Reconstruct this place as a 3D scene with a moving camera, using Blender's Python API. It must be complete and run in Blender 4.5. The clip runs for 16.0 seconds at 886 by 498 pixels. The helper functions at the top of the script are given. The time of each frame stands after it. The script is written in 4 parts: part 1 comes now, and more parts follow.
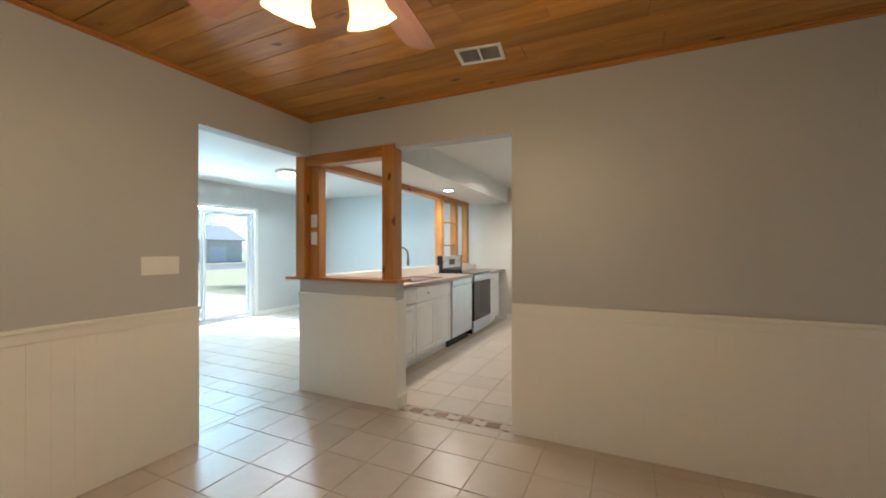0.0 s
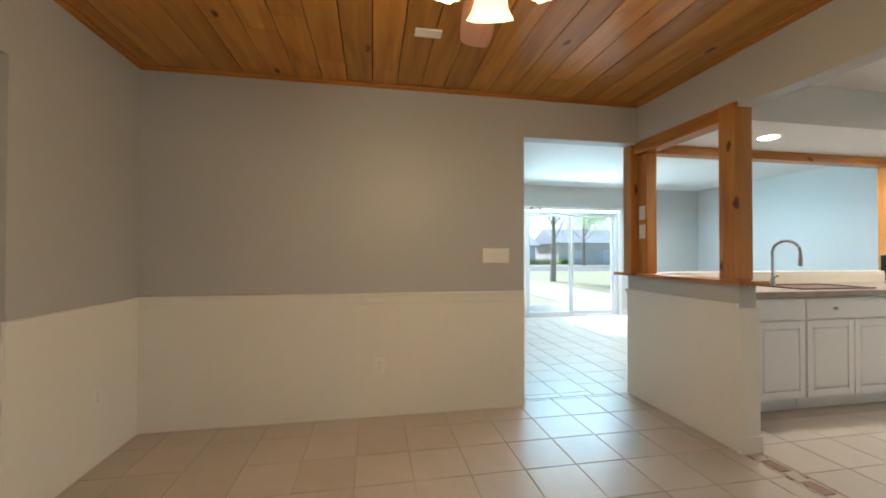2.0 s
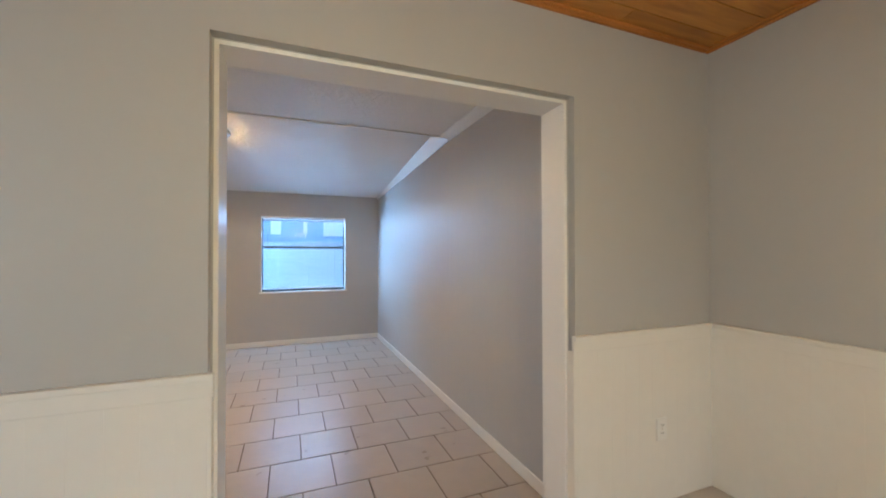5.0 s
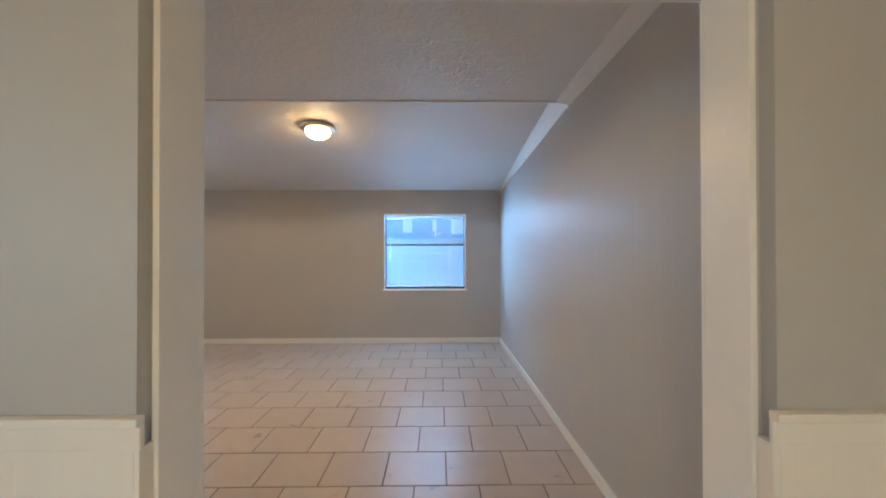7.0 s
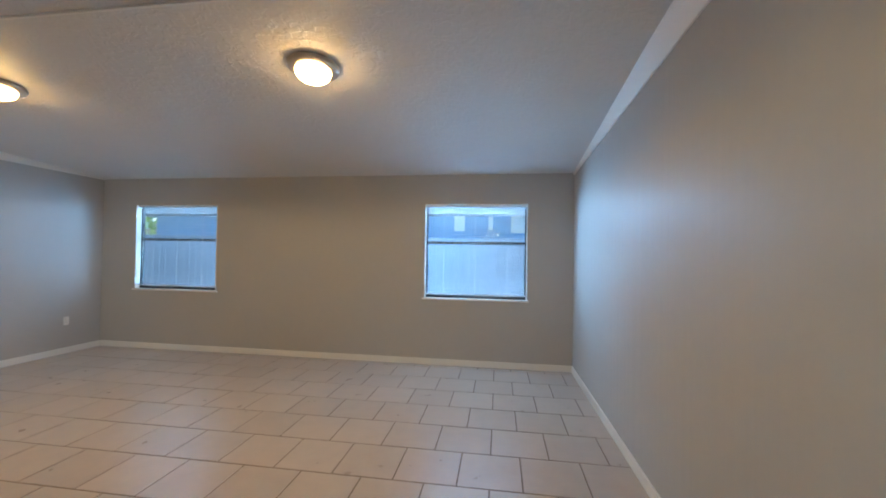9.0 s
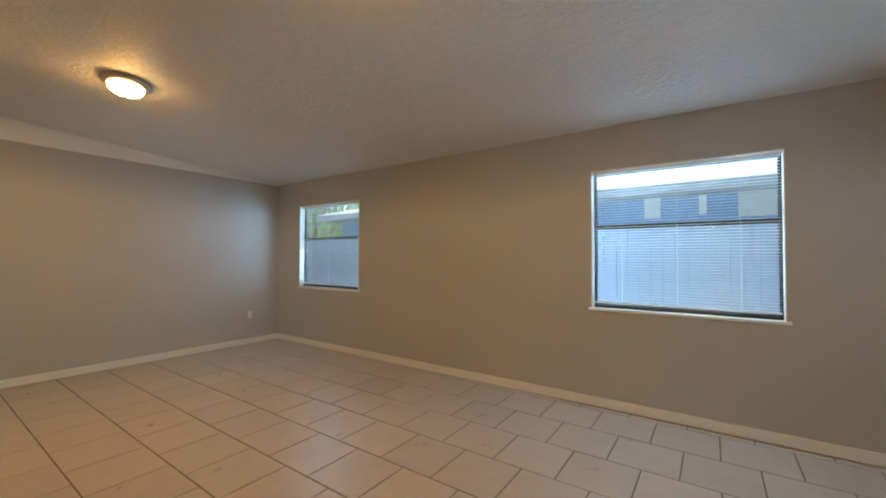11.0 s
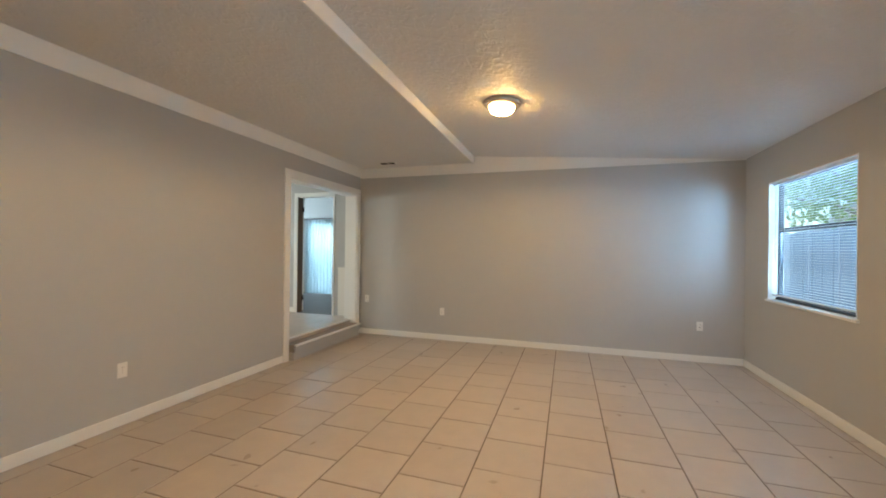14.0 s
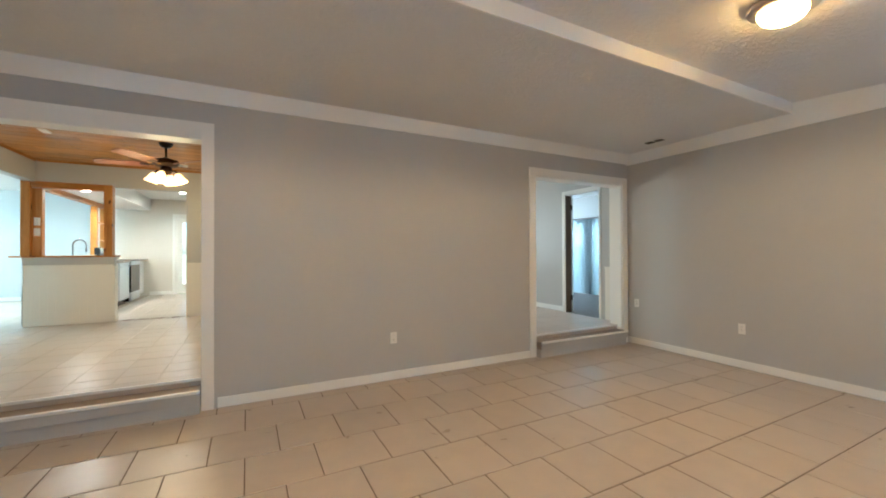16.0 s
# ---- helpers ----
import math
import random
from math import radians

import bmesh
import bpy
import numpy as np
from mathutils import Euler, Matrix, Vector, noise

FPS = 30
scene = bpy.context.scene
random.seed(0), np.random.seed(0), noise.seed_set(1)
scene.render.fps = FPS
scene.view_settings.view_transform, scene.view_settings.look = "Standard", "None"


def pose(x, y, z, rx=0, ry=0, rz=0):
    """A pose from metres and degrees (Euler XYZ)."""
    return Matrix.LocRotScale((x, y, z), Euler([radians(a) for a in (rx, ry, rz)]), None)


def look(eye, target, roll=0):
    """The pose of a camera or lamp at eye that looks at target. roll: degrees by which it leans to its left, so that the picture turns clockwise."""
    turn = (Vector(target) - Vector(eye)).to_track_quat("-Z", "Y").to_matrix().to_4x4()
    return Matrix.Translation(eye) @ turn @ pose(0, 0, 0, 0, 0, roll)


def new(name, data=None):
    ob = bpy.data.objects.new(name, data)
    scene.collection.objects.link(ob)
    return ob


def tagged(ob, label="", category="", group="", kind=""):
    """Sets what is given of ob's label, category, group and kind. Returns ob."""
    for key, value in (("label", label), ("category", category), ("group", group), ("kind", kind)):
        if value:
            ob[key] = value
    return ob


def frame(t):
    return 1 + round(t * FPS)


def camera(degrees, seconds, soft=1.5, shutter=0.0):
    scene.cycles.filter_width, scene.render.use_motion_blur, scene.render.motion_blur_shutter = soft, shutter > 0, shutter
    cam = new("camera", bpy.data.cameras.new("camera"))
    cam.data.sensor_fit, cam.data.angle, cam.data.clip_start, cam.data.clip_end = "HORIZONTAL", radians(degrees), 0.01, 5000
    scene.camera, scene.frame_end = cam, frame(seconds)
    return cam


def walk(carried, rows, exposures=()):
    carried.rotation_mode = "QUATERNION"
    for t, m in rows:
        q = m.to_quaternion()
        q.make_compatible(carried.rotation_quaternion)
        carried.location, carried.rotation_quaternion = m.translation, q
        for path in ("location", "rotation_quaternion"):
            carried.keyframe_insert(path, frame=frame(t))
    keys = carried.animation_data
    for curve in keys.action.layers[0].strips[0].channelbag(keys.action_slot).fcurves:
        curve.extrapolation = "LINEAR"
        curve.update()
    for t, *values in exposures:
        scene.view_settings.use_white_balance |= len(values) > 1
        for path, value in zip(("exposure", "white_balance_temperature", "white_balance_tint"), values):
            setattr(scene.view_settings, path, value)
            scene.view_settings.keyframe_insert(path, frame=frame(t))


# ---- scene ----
cam = camera(97.9, 16.0, 1.9)
PATH = [
    (0, (0.252, 0.924, 1.259), (-0.607, 2.73, 1.266), -0.1),
    (0.5, (0.403, 1.016, 1.252), (-0.846, 2.577, 1.268), -0.3),
    (1, (0.504, 1.092, 1.223), (-1.068, 2.328, 1.235), -0.2),
    (1.5, (0.545, 1.222, 1.219), (-1.272, 2.058, 1.234), -0.3),
    (2, (0.556, 1.364, 1.184), (-1.412, 1.724, 1.208), 0.1),
    (2.5, (0.536, 1.446, 1.187), (-1.458, 1.304, 1.218), 0.1),
    (3, (0.534, 1.445, 1.177), (-1.357, 0.794, 1.206), 0.1),
    (3.5, (0.472, 1.381, 1.232), (-1.191, 0.27, 1.242), 0.3),
    (4, (0.333, 1.294, 1.27), (-1.036, -0.165, 1.284), 0.1),
    (4.5, (0.116, 1.259, 1.304), (-0.933, -0.443, 1.322), -0.1),
    (5, (-0.128, 1.305, 1.283), (-0.863, -0.555, 1.306), -0.1),
    (5.2, (-0.2, 1.304, 1.268), (-0.826, -0.595, 1.293), -0.0),
    (7.3, (-0.596, 0.591, 1.269), (-0.568, -1.409, 1.284), 0.0),
    (7.5, (-0.607, 0.479, 1.268), (-0.547, -1.52, 1.283), 0.1),
    (8, (-0.626, 0.169, 1.263), (-0.505, -1.827, 1.281), -0.0),
    (8.2, (-0.64, 0.063, 1.254), (-0.5, -1.932, 1.276), 0.1),
    (10.3, (-0.669, -1.578, 1.131), (0.073, -3.434, 1.171), 0.6),
    (10.5, (-0.633, -1.642, 1.112), (0.202, -3.459, 1.148), 0.1),
    (11, (-0.592, -1.979, 1.101), (0.552, -3.619, 1.147), 0.2),
    (11.5, (-0.629, -2.319, 1.141), (0.846, -3.669, 1.185), 1.0),
    (12, (-0.577, -2.591, 1.169), (1.15, -3.598, 1.196), 1.3),
    (12.5, (-0.51, -2.841, 1.145), (1.391, -3.462, 1.174), 1.0),
    (13, (-0.45, -3.117, 1.153), (1.54, -3.322, 1.176), 1.0),
    (13.5, (-0.408, -3.385, 1.151), (1.58, -3.167, 1.163), 0.8),
    (14, (-0.305, -3.608, 1.135), (1.599, -2.997, 1.141), 0.7),
    (14.5, (-0.161, -3.798, 1.123), (1.582, -2.817, 1.129), 0.6),
    (15, (-0.015, -3.94, 1.078), (1.496, -2.629, 1.093), 0.1),
    (15.5, (0.169, -4.055, 1.057), (1.395, -2.475, 1.075), -0.0),
    (16, (0.437, -4.121, 1.058), (1.343, -2.338, 1.074), -0.2),
]
EXPOSURES = [
    (0, 1.28, 5350, 9), (2.5, 1.25, 5350, 8), (3.5, 1.52, 5300, 7), (4, 1.72, 4950, 7), (5, 1.85, 4800, 6), (7.5, 1.65, 4850, 4), (8.2, 1.6, 4850, 2),
    (10.5, 1.30, 5750, 2), (12, 1.42, 6650, 5), (12.5, 1.56, 6100, 4), (13.5, 1.8, 5500, 2), (14, 1.92, 5400, 1), (16, 1.97, 5100, 0),
]
walk(cam, [(t, look(eye, target, roll)) for t, eye, target, roll in PATH], EXPOSURES)

# ---------------------------------------------------------------- world and light
world = bpy.data.worlds.new("sky")
scene.world = world
world.use_nodes = True
wn = world.node_tree.nodes
sky = wn.new("ShaderNodeTexSky")
sky.sky_type = "NISHITA"
sky.sun_disc = False
sky.sun_elevation = radians(40)
sky.sun_rotation = radians(-105)
wn["Background"].inputs["Strength"].default_value = 0.095
world.node_tree.links.new(sky.outputs["Color"], wn["Background"].inputs["Color"])

sun = new("sun", bpy.data.lights.new("sun", "SUN"))
sun.data.energy, sun.data.angle, sun.data.color = 5.0, radians(0.5), (1.0, 0.95, 0.87)
sun.matrix_world = look((-30, -8, 26), (0, 0, 0))

WARM, AMBER = (1.0, 0.68, 0.31), (1.0, 0.59, 0.26)
DEN_GLOW, DEN_WATTS, FAN_WATTS, LIVING_GLOW, DOWN_WATTS = 25.0, 22.0, 4.6, 10.0, 34.0


def daylight(name, eye, target, w, h, watts, colour=(0.72, 0.86, 1.0)):
    """An added lamp in or outside an opening, standing in for daylight there."""
    o = new(name, bpy.data.lights.new(name, "AREA"))
    o.data.shape, o.data.size, o.data.size_y, o.data.energy, o.data.color = "RECTANGLE", w, h, watts, colour
    o.matrix_world = look(eye, target)


daylight("sky_slider", (-7.05, 5.1, 2.65), (-4.2, 5.1, 0.2), 1.9, 1.1, 24, (0.64, 0.93, 0.95))
daylight("sky_slider_head", (-6.21, 5.11, 1.985), (-3.0, 5.11, 1.6), 1.75, 0.03, 30, (0.64, 0.93, 0.95))
for wx, ox, watts, head in ((-0.353, 1.25, 60, 6.0), (4.10, 2.45, 16, 1.6)):
    daylight("sky_window_head", (wx, -5.695, 1.865), (wx, -4.6, -0.25), 1.2, 0.025, head, (0.50, 0.75, 1.0))
    # Unseen lamps outside, beside and below each window, added to lift walls and ceiling.
    daylight("aslant_fill", (ox, -6.6, 1.55), (ox, -4.6, 1.35), 0.9, 0.9, watts, (0.50, 0.76, 1.0))
    daylight("bounce_fill", (wx, -6.5, 0.12), (wx, -4.4, 2.0), 1.3, 0.6, 20, (0.55, 0.80, 1.0))
# Added fill for the hall, shining from an unseen opening made for it.
daylight("fill_hall_opening", (3.6, 3.60, 1.5), (3.6, 0.0, 1.0), 1.1, 1.0, 12, (1.0, 0.97, 0.86))
daylight("sky_bedroom", (8.9, 2.8, 2.3), (7.4, 2.8, 0.9), 2.3, 1.2, 60, (0.66, 0.90, 1.0))
# Added fill for the bedroom, through an unseen opening in its north wall.
daylight("fill_bedroom_north", (6.7, 4.62, 1.5), (6.7, 1.0, 1.1), 1.1, 1.0, 24, (0.90, 0.98, 1.0))


# ---------------------------------------------------------------- materials
def shader(name):
    m = bpy.data.materials.new(name)
    m.use_nodes = True
    return m, m.node_tree.nodes, m.node_tree.links, m.node_tree.nodes["Principled BSDF"]


def plain(name, colour, rough=0.5, metal=0.0, vary=0.06, scale=6.0, bump=0.0, bump_scale=200.0, spec=0.5):
    """Paint, plastic or metal: two scales of tone, fine relief."""
    m, n, l, b = shader(name)
    b.inputs["Roughness"].default_value = rough
    b.inputs["Metallic"].default_value = metal
    b.inputs["Specular IOR Level"].default_value = spec
    co = n.new("ShaderNodeTexCoord")
    big, small = n.new("ShaderNodeTexNoise"), n.new("ShaderNodeTexNoise")
    big.inputs["Scale"].default_value, small.inputs["Scale"].default_value = scale * 0.2, scale * 4
    big.inputs["Detail"].default_value = small.inputs["Detail"].default_value = 4
    mix = n.new("ShaderNodeMath")
    mix.operation = "MULTIPLY_ADD"
    mix.inputs[1].default_value = 0.4
    ramp = n.new("ShaderNodeMapRange")
    ramp.inputs["From Min"].default_value, ramp.inputs["From Max"].default_value = 0.35, 1.05
    ramp.inputs["To Min"].default_value, ramp.inputs["To Max"].default_value = 1 - vary, 1 + vary
    hue = n.new("ShaderNodeHueSaturation")
    hue.inputs["Color"].default_value = (*colour, 1)
    for t in (big, small):
        l.new(co.outputs["Object"], t.inputs["Vector"])
    l.new(small.outputs["Fac"], mix.inputs[0])
    l.new(big.outputs["Fac"], mix.inputs[2])
    l.new(mix.outputs[0], ramp.inputs["Value"])
    l.new(ramp.outputs[0], hue.inputs["Value"])
    l.new(hue.outputs[0], b.inputs["Base Color"])
    if bump:
        fine, bp = n.new("ShaderNodeTexNoise"), n.new("ShaderNodeBump")
        fine.inputs["Scale"].default_value, fine.inputs["Detail"].default_value = bump_scale, 3
        bp.inputs["Strength"].default_value, bp.inputs["Distance"].default_value = bump, 0.004
        l.new(co.outputs["Object"], fine.inputs["Vector"])
        l.new(fine.outputs["Fac"], bp.inputs["Height"])
        l.new(bp.outputs[0], b.inputs["Normal"])
    return m


def knockdown(name, colour):
    """Trowelled texture of a plaster ceiling: flat blots over a rough ground."""
    m = plain(name, colour, 0.55, vary=0.04)
    n, l = m.node_tree.nodes, m.node_tree.links
    co, a, r, bp = n.new("ShaderNodeTexCoord"), n.new("ShaderNodeTexNoise"), n.new("ShaderNodeMapRange"), n.new("ShaderNodeBump")
    a.inputs["Scale"].default_value, a.inputs["Detail"].default_value, a.inputs["Distortion"].default_value = 17, 5, 1.0
    r.interpolation_type = "SMOOTHSTEP"
    r.inputs["From Min"].default_value, r.inputs["From Max"].default_value = 0.46, 0.58
    bp.inputs["Strength"].default_value, bp.inputs["Distance"].default_value = 0.38, 0.006
    l.new(co.outputs["Object"], a.inputs["Vector"])
    l.new(a.outputs["Fac"], r.inputs["Value"])
    l.new(r.outputs[0], bp.inputs["Height"])
    l.new(bp.outputs[0], n["Principled BSDF"].inputs["Normal"])
    return m


def timber(name, dark, light, along=0, rough=0.4, knots=True, island=True):
    """Varnished knotty pine: grain drawn out along one axis, rings, knots, and a tone of its own for each board."""
    m, n, l, b = shader(name)
    b.inputs["Roughness"].default_value = rough
    b.inputs["Specular IOR Level"].default_value = 0.35
    co, mp = n.new("ShaderNodeTexCoord"), n.new("ShaderNodeMapping")
    scale = [11.0, 11.0, 11.0]
    scale[along] = 0.9
    mp.inputs["Scale"].default_value = scale
    own = n.new("ShaderNodeNewGeometry") if island else n.new("ShaderNodeObjectInfo")
    rnd = own.outputs["Random Per Island"] if island else own.outputs["Random"]
    far = n.new("ShaderNodeVectorMath")
    far.operation = "MULTIPLY_ADD"
    far.inputs[1].default_value = (37.0, 23.0, 11.0)
    comb = n.new("ShaderNodeCombineXYZ")
    for k in range(3):
        l.new(rnd, comb.inputs[k])
    l.new(comb.outputs[0], far.inputs[0])
    l.new(co.outputs["Object"], far.inputs[2])
    l.new(far.outputs[0], mp.inputs["Vector"])
    grain = n.new("ShaderNodeTexNoise")
    grain.inputs["Scale"].default_value, grain.inputs["Detail"].default_value, grain.inputs["Distortion"].default_value = 1.6, 8, 0.7
    l.new(mp.outputs[0], grain.inputs["Vector"])
    ramp = n.new("ShaderNodeValToRGB")
    ramp.color_ramp.elements[0].position, ramp.color_ramp.elements[0].color = 0.22, (*dark, 1)
    ramp.color_ramp.elements[1].position, ramp.color_ramp.elements[1].color = 0.76, (*light, 1)
    l.new(grain.outputs["Fac"], ramp.inputs["Fac"])
    tone = n.new("ShaderNodeMapRange")
    tone.inputs["To Min"].default_value, tone.inputs["To Max"].default_value = 0.74, 1.25
    l.new(rnd, tone.inputs["Value"])
    hue = n.new("ShaderNodeHueSaturation")
    l.new(ramp.outputs[0], hue.inputs["Color"])
    l.new(tone.outputs[0], hue.inputs["Value"])
    last = hue.outputs[0]
    if knots:
        m2, vor = n.new("ShaderNodeMapping"), n.new("ShaderNodeTexVoronoi")
        s2 = [6.0, 6.0, 6.0]
        s2[along] = 2.6
        m2.inputs["Scale"].default_value = s2
        warp, bend = n.new("ShaderNodeTexNoise"), n.new("ShaderNodeVectorMath")
        warp.inputs["Scale"].default_value, warp.inputs["Detail"].default_value = 9.0, 2
        bend.operation = "MULTIPLY_ADD"
        bend.inputs[1].default_value = (0.06, 0.06, 0.06)
        l.new(far.outputs[0], warp.inputs["Vector"])
        l.new(warp.outputs["Color"], bend.inputs[0])
        l.new(far.outputs[0], bend.inputs[2])
        l.new(bend.outputs[0], m2.inputs["Vector"])
        # reddish heartwood streaks
        m3, streak, sr, hx = n.new("ShaderNodeMapping"), n.new("ShaderNodeTexNoise"), n.new("ShaderNodeMapRange"), n.new("ShaderNodeMix")
        s3 = [7.0, 7.0, 7.0]
        s3[along] = 1.3
        m3.inputs["Scale"].default_value = s3
        streak.inputs["Scale"].default_value, streak.inputs["Detail"].default_value, streak.inputs["Distortion"].default_value = 1.0, 3, 1.2
        sr.inputs["From Min"].default_value, sr.inputs["From Max"].default_value = 0.56, 0.74
        sr.inputs["To Min"].default_value, sr.inputs["To Max"].default_value = 0.0, 0.5
        hx.data_type = "RGBA"
        hx.inputs["B"].default_value = (dark[0] * 0.62, dark[1] * 0.5, dark[2] * 0.5, 1)
        l.new(far.outputs[0], m3.inputs["Vector"])
        l.new(m3.outputs[0], streak.inputs["Vector"])
        l.new(streak.outputs["Fac"], sr.inputs["Value"])
        l.new(sr.outputs[0], hx.inputs["Factor"])
        l.new(last, hx.inputs["A"])
        last = hx.outputs["Result"]
        l.new(m2.outputs[0], vor.inputs["Vector"])
        vor.inputs["Scale"].default_value = 1.0
        kr = n.new("ShaderNodeMapRange")
        kr.inputs["From Min"].default_value, kr.inputs["From Max"].default_value = 0.07, 0.13
        kr.inputs["To Min"].default_value, kr.inputs["To Max"].default_value = 0.95, 0.0
        l.new(vor.outputs["Distance"], kr.inputs["Value"])
        mx = n.new("ShaderNodeMix")
        mx.data_type = "RGBA"
        mx.inputs["B"].default_value = (dark[0] * 0.28, dark[1] * 0.22, dark[2] * 0.2, 1)
        l.new(kr.outputs[0], mx.inputs["Factor"])
        l.new(last, mx.inputs["A"])
        last = mx.outputs["Result"]
    l.new(last, b.inputs["Base Color"])
    bp = n.new("ShaderNodeBump")
    bp.inputs["Strength"].default_value, bp.inputs["Distance"].default_value = 0.12, 0.003
    l.new(grain.outputs["Fac"], bp.inputs["Height"])
    l.new(bp.outputs[0], b.inputs["Normal"])
    return m


def ceramic(name, colour, rough=0.28, spread=0.10):
    """Glazed floor tile: cloudy body, fine specks, its own tone for each tile."""
    m, n, l, b = shader(name)
    co, info = n.new("ShaderNodeTexCoord"), n.new("ShaderNodeObjectInfo")
    geo = n.new("ShaderNodeNewGeometry")
    c, s = n.new("ShaderNodeTexNoise"), n.new("ShaderNodeTexNoise")
    c.inputs["Scale"].default_value, c.inputs["Detail"].default_value, c.inputs["Distortion"].default_value = 7, 4, 0.2
    s.inputs["Scale"].default_value, s.inputs["Detail"].default_value = 90, 3
    far = n.new("ShaderNodeVectorMath")
    far.inputs[1].default_value = (3.3, 7.7, 1.37)
    l.new(geo.outputs["Position"], far.inputs[0])
    l.new(far.outputs[0], c.inputs["Vector"])
    l.new(far.outputs[0], s.inputs["Vector"])
    add, sm = n.new("ShaderNodeMath"), n.new("ShaderNodeMath")
    add.operation = sm.operation = "MULTIPLY_ADD"
    add.inputs[1].default_value, sm.inputs[1].default_value = 0.35, spread
    l.new(s.outputs["Fac"], add.inputs[0])
    l.new(c.outputs["Fac"], add.inputs[2])
    mr = n.new("ShaderNodeMapRange")
    mr.inputs["From Min"].default_value, mr.inputs["From Max"].default_value = 0.4, 0.95
    mr.inputs["To Min"].default_value, mr.inputs["To Max"].default_value = 0.93 - spread / 2, 1.05 - spread / 2
    l.new(add.outputs[0], mr.inputs["Value"])
    l.new(info.outputs["Random"], sm.inputs[0])
    l.new(mr.outputs[0], sm.inputs[2])
    hue = n.new("ShaderNodeHueSaturation")
    hue.inputs["Color"].default_value = (*colour, 1)
    l.new(sm.outputs[0], hue.inputs["Value"])
    l.new(hue.outputs[0], b.inputs["Base Color"])
    rr = n.new("ShaderNodeMapRange")
    rr.inputs["To Min"].default_value, rr.inputs["To Max"].default_value = rough - 0.08, rough + 0.14
    l.new(c.outputs["Fac"], rr.inputs["Value"])
    l.new(rr.outputs[0], b.inputs["Roughness"])
    bp = n.new("ShaderNodeBump")
    bp.inputs["Strength"].default_value, bp.inputs["Distance"].default_value = 0.08, 0.004
    l.new(c.outputs["Fac"], bp.inputs["Height"])
    l.new(bp.outputs[0], b.inputs["Normal"])
    return m


def lit(name, colour, strength, body=(0.9, 0.85, 0.75)):
    m, n, l, b = shader(name)
    b.inputs["Base Color"].default_value = (*body, 1)
    b.inputs["Roughness"].default_value = 0.35
    b.inputs["Emission Color"].default_value = (*colour, 1)
    b.inputs["Emission Strength"].default_value = strength
    return m


def clear(name, tint=(0.93, 0.97, 0.98)):
    m, n, l, b = shader(name)
    b.inputs["Base Color"].default_value = (*tint, 1)
    b.inputs["Roughness"].default_value = 0.0
    b.inputs["Transmission Weight"].default_value = 1.0
    b.inputs["IOR"].default_value = 1.45
    return m


WALL = plain("greige wall paint", (0.47, 0.465, 0.45), 0.47, vary=0.035, scale=4, bump=0.10, bump_scale=140)
# Wall greige made lighter: daylight in the living room is put into the colour.
WALL_DAYLIT = plain("greige wall paint lightened for daylight", (0.57, 0.58, 0.57), 0.47, vary=0.035, scale=4, bump=0.10, bump_scale=140)
WALL_CREAM = plain("cream kitchen wall paint", (0.64, 0.60, 0.53), 0.47, vary=0.035, scale=4, bump=0.10, bump_scale=140)
WHITE = plain("white trim paint", (0.82, 0.81, 0.77), 0.38, vary=0.03, bump=0.04)


def panelled(name, colour):
    """Wall paint over vertical panelling, whose grooves still show faintly."""
    m = plain(name, colour, 0.44, vary=0.035, scale=4)
    n, l = m.node_tree.nodes, m.node_tree.links
    co, sep, w, bp = n.new("ShaderNodeTexCoord"), n.new("ShaderNodeMapping"), n.new("ShaderNodeTexNoise"), n.new("ShaderNodeBump")
    sep.inputs["Scale"].default_value = (0.0, 13.0, 0.25)
    w.inputs["Scale"].default_value, w.inputs["Detail"].default_value = 1.0, 2
    bp.inputs["Strength"].default_value, bp.inputs["Distance"].default_value = 0.5, 0.006
    l.new(co.outputs["Object"], sep.inputs["Vector"])
    l.new(sep.outputs[0], w.inputs["Vector"])
    l.new(w.outputs["Fac"], bp.inputs["Height"])
    l.new(bp.outputs[0], n["Principled BSDF"].inputs["Normal"])
    return m


WALL_PANEL = panelled("greige paint on panelling", (0.47, 0.465, 0.45))
CREAM = plain("cream wainscot paint", (0.78, 0.755, 0.69), 0.42, vary=0.04, scale=5, bump=0.05)
CEIL = plain("white ceiling paint", (0.74, 0.73, 0.71), 0.7, vary=0.03, bump=0.25, bump_scale=90)
KNOCK = knockdown("textured ceiling paint", (0.74, 0.73, 0.71))
PLANK = timber("knotty pine planks", (0.31, 0.122, 0.015), (0.55, 0.268, 0.040), 0, 0.28)
PINE_X = timber("knotty pine trim lengthwise", (0.30, 0.112, 0.018), (0.48, 0.215, 0.043), 0, 0.4)
PINE_Y = timber("knotty pine trim crosswise", (0.30, 0.112, 0.018), (0.48, 0.215, 0.043), 1, 0.4)
PINE_Z = timber("knotty pine post", (0.31, 0.122, 0.02), (0.50, 0.235, 0.052), 2, 0.4)
TILE_DEN = ceramic("beige porcelain tile", (0.50, 0.43, 0.36), 0.29)
TILE_DIN = ceramic("pale ceramic tile", (0.51, 0.44, 0.37), 0.31)
GROUT = plain("tile grout", (0.17, 0.125, 0.09), 0.9, vary=0.15, scale=20, bump=0.3)
GROUT_PALE = plain("pale tile grout", (0.46, 0.39, 0.31), 0.9, vary=0.15, scale=20, bump=0.3)
TREAD = plain("brown painted tread", (0.30, 0.255, 0.215), 0.5, vary=0.1)
PLASTIC = plain("white plastic", (0.80, 0.79, 0.75), 0.35, vary=0.01)
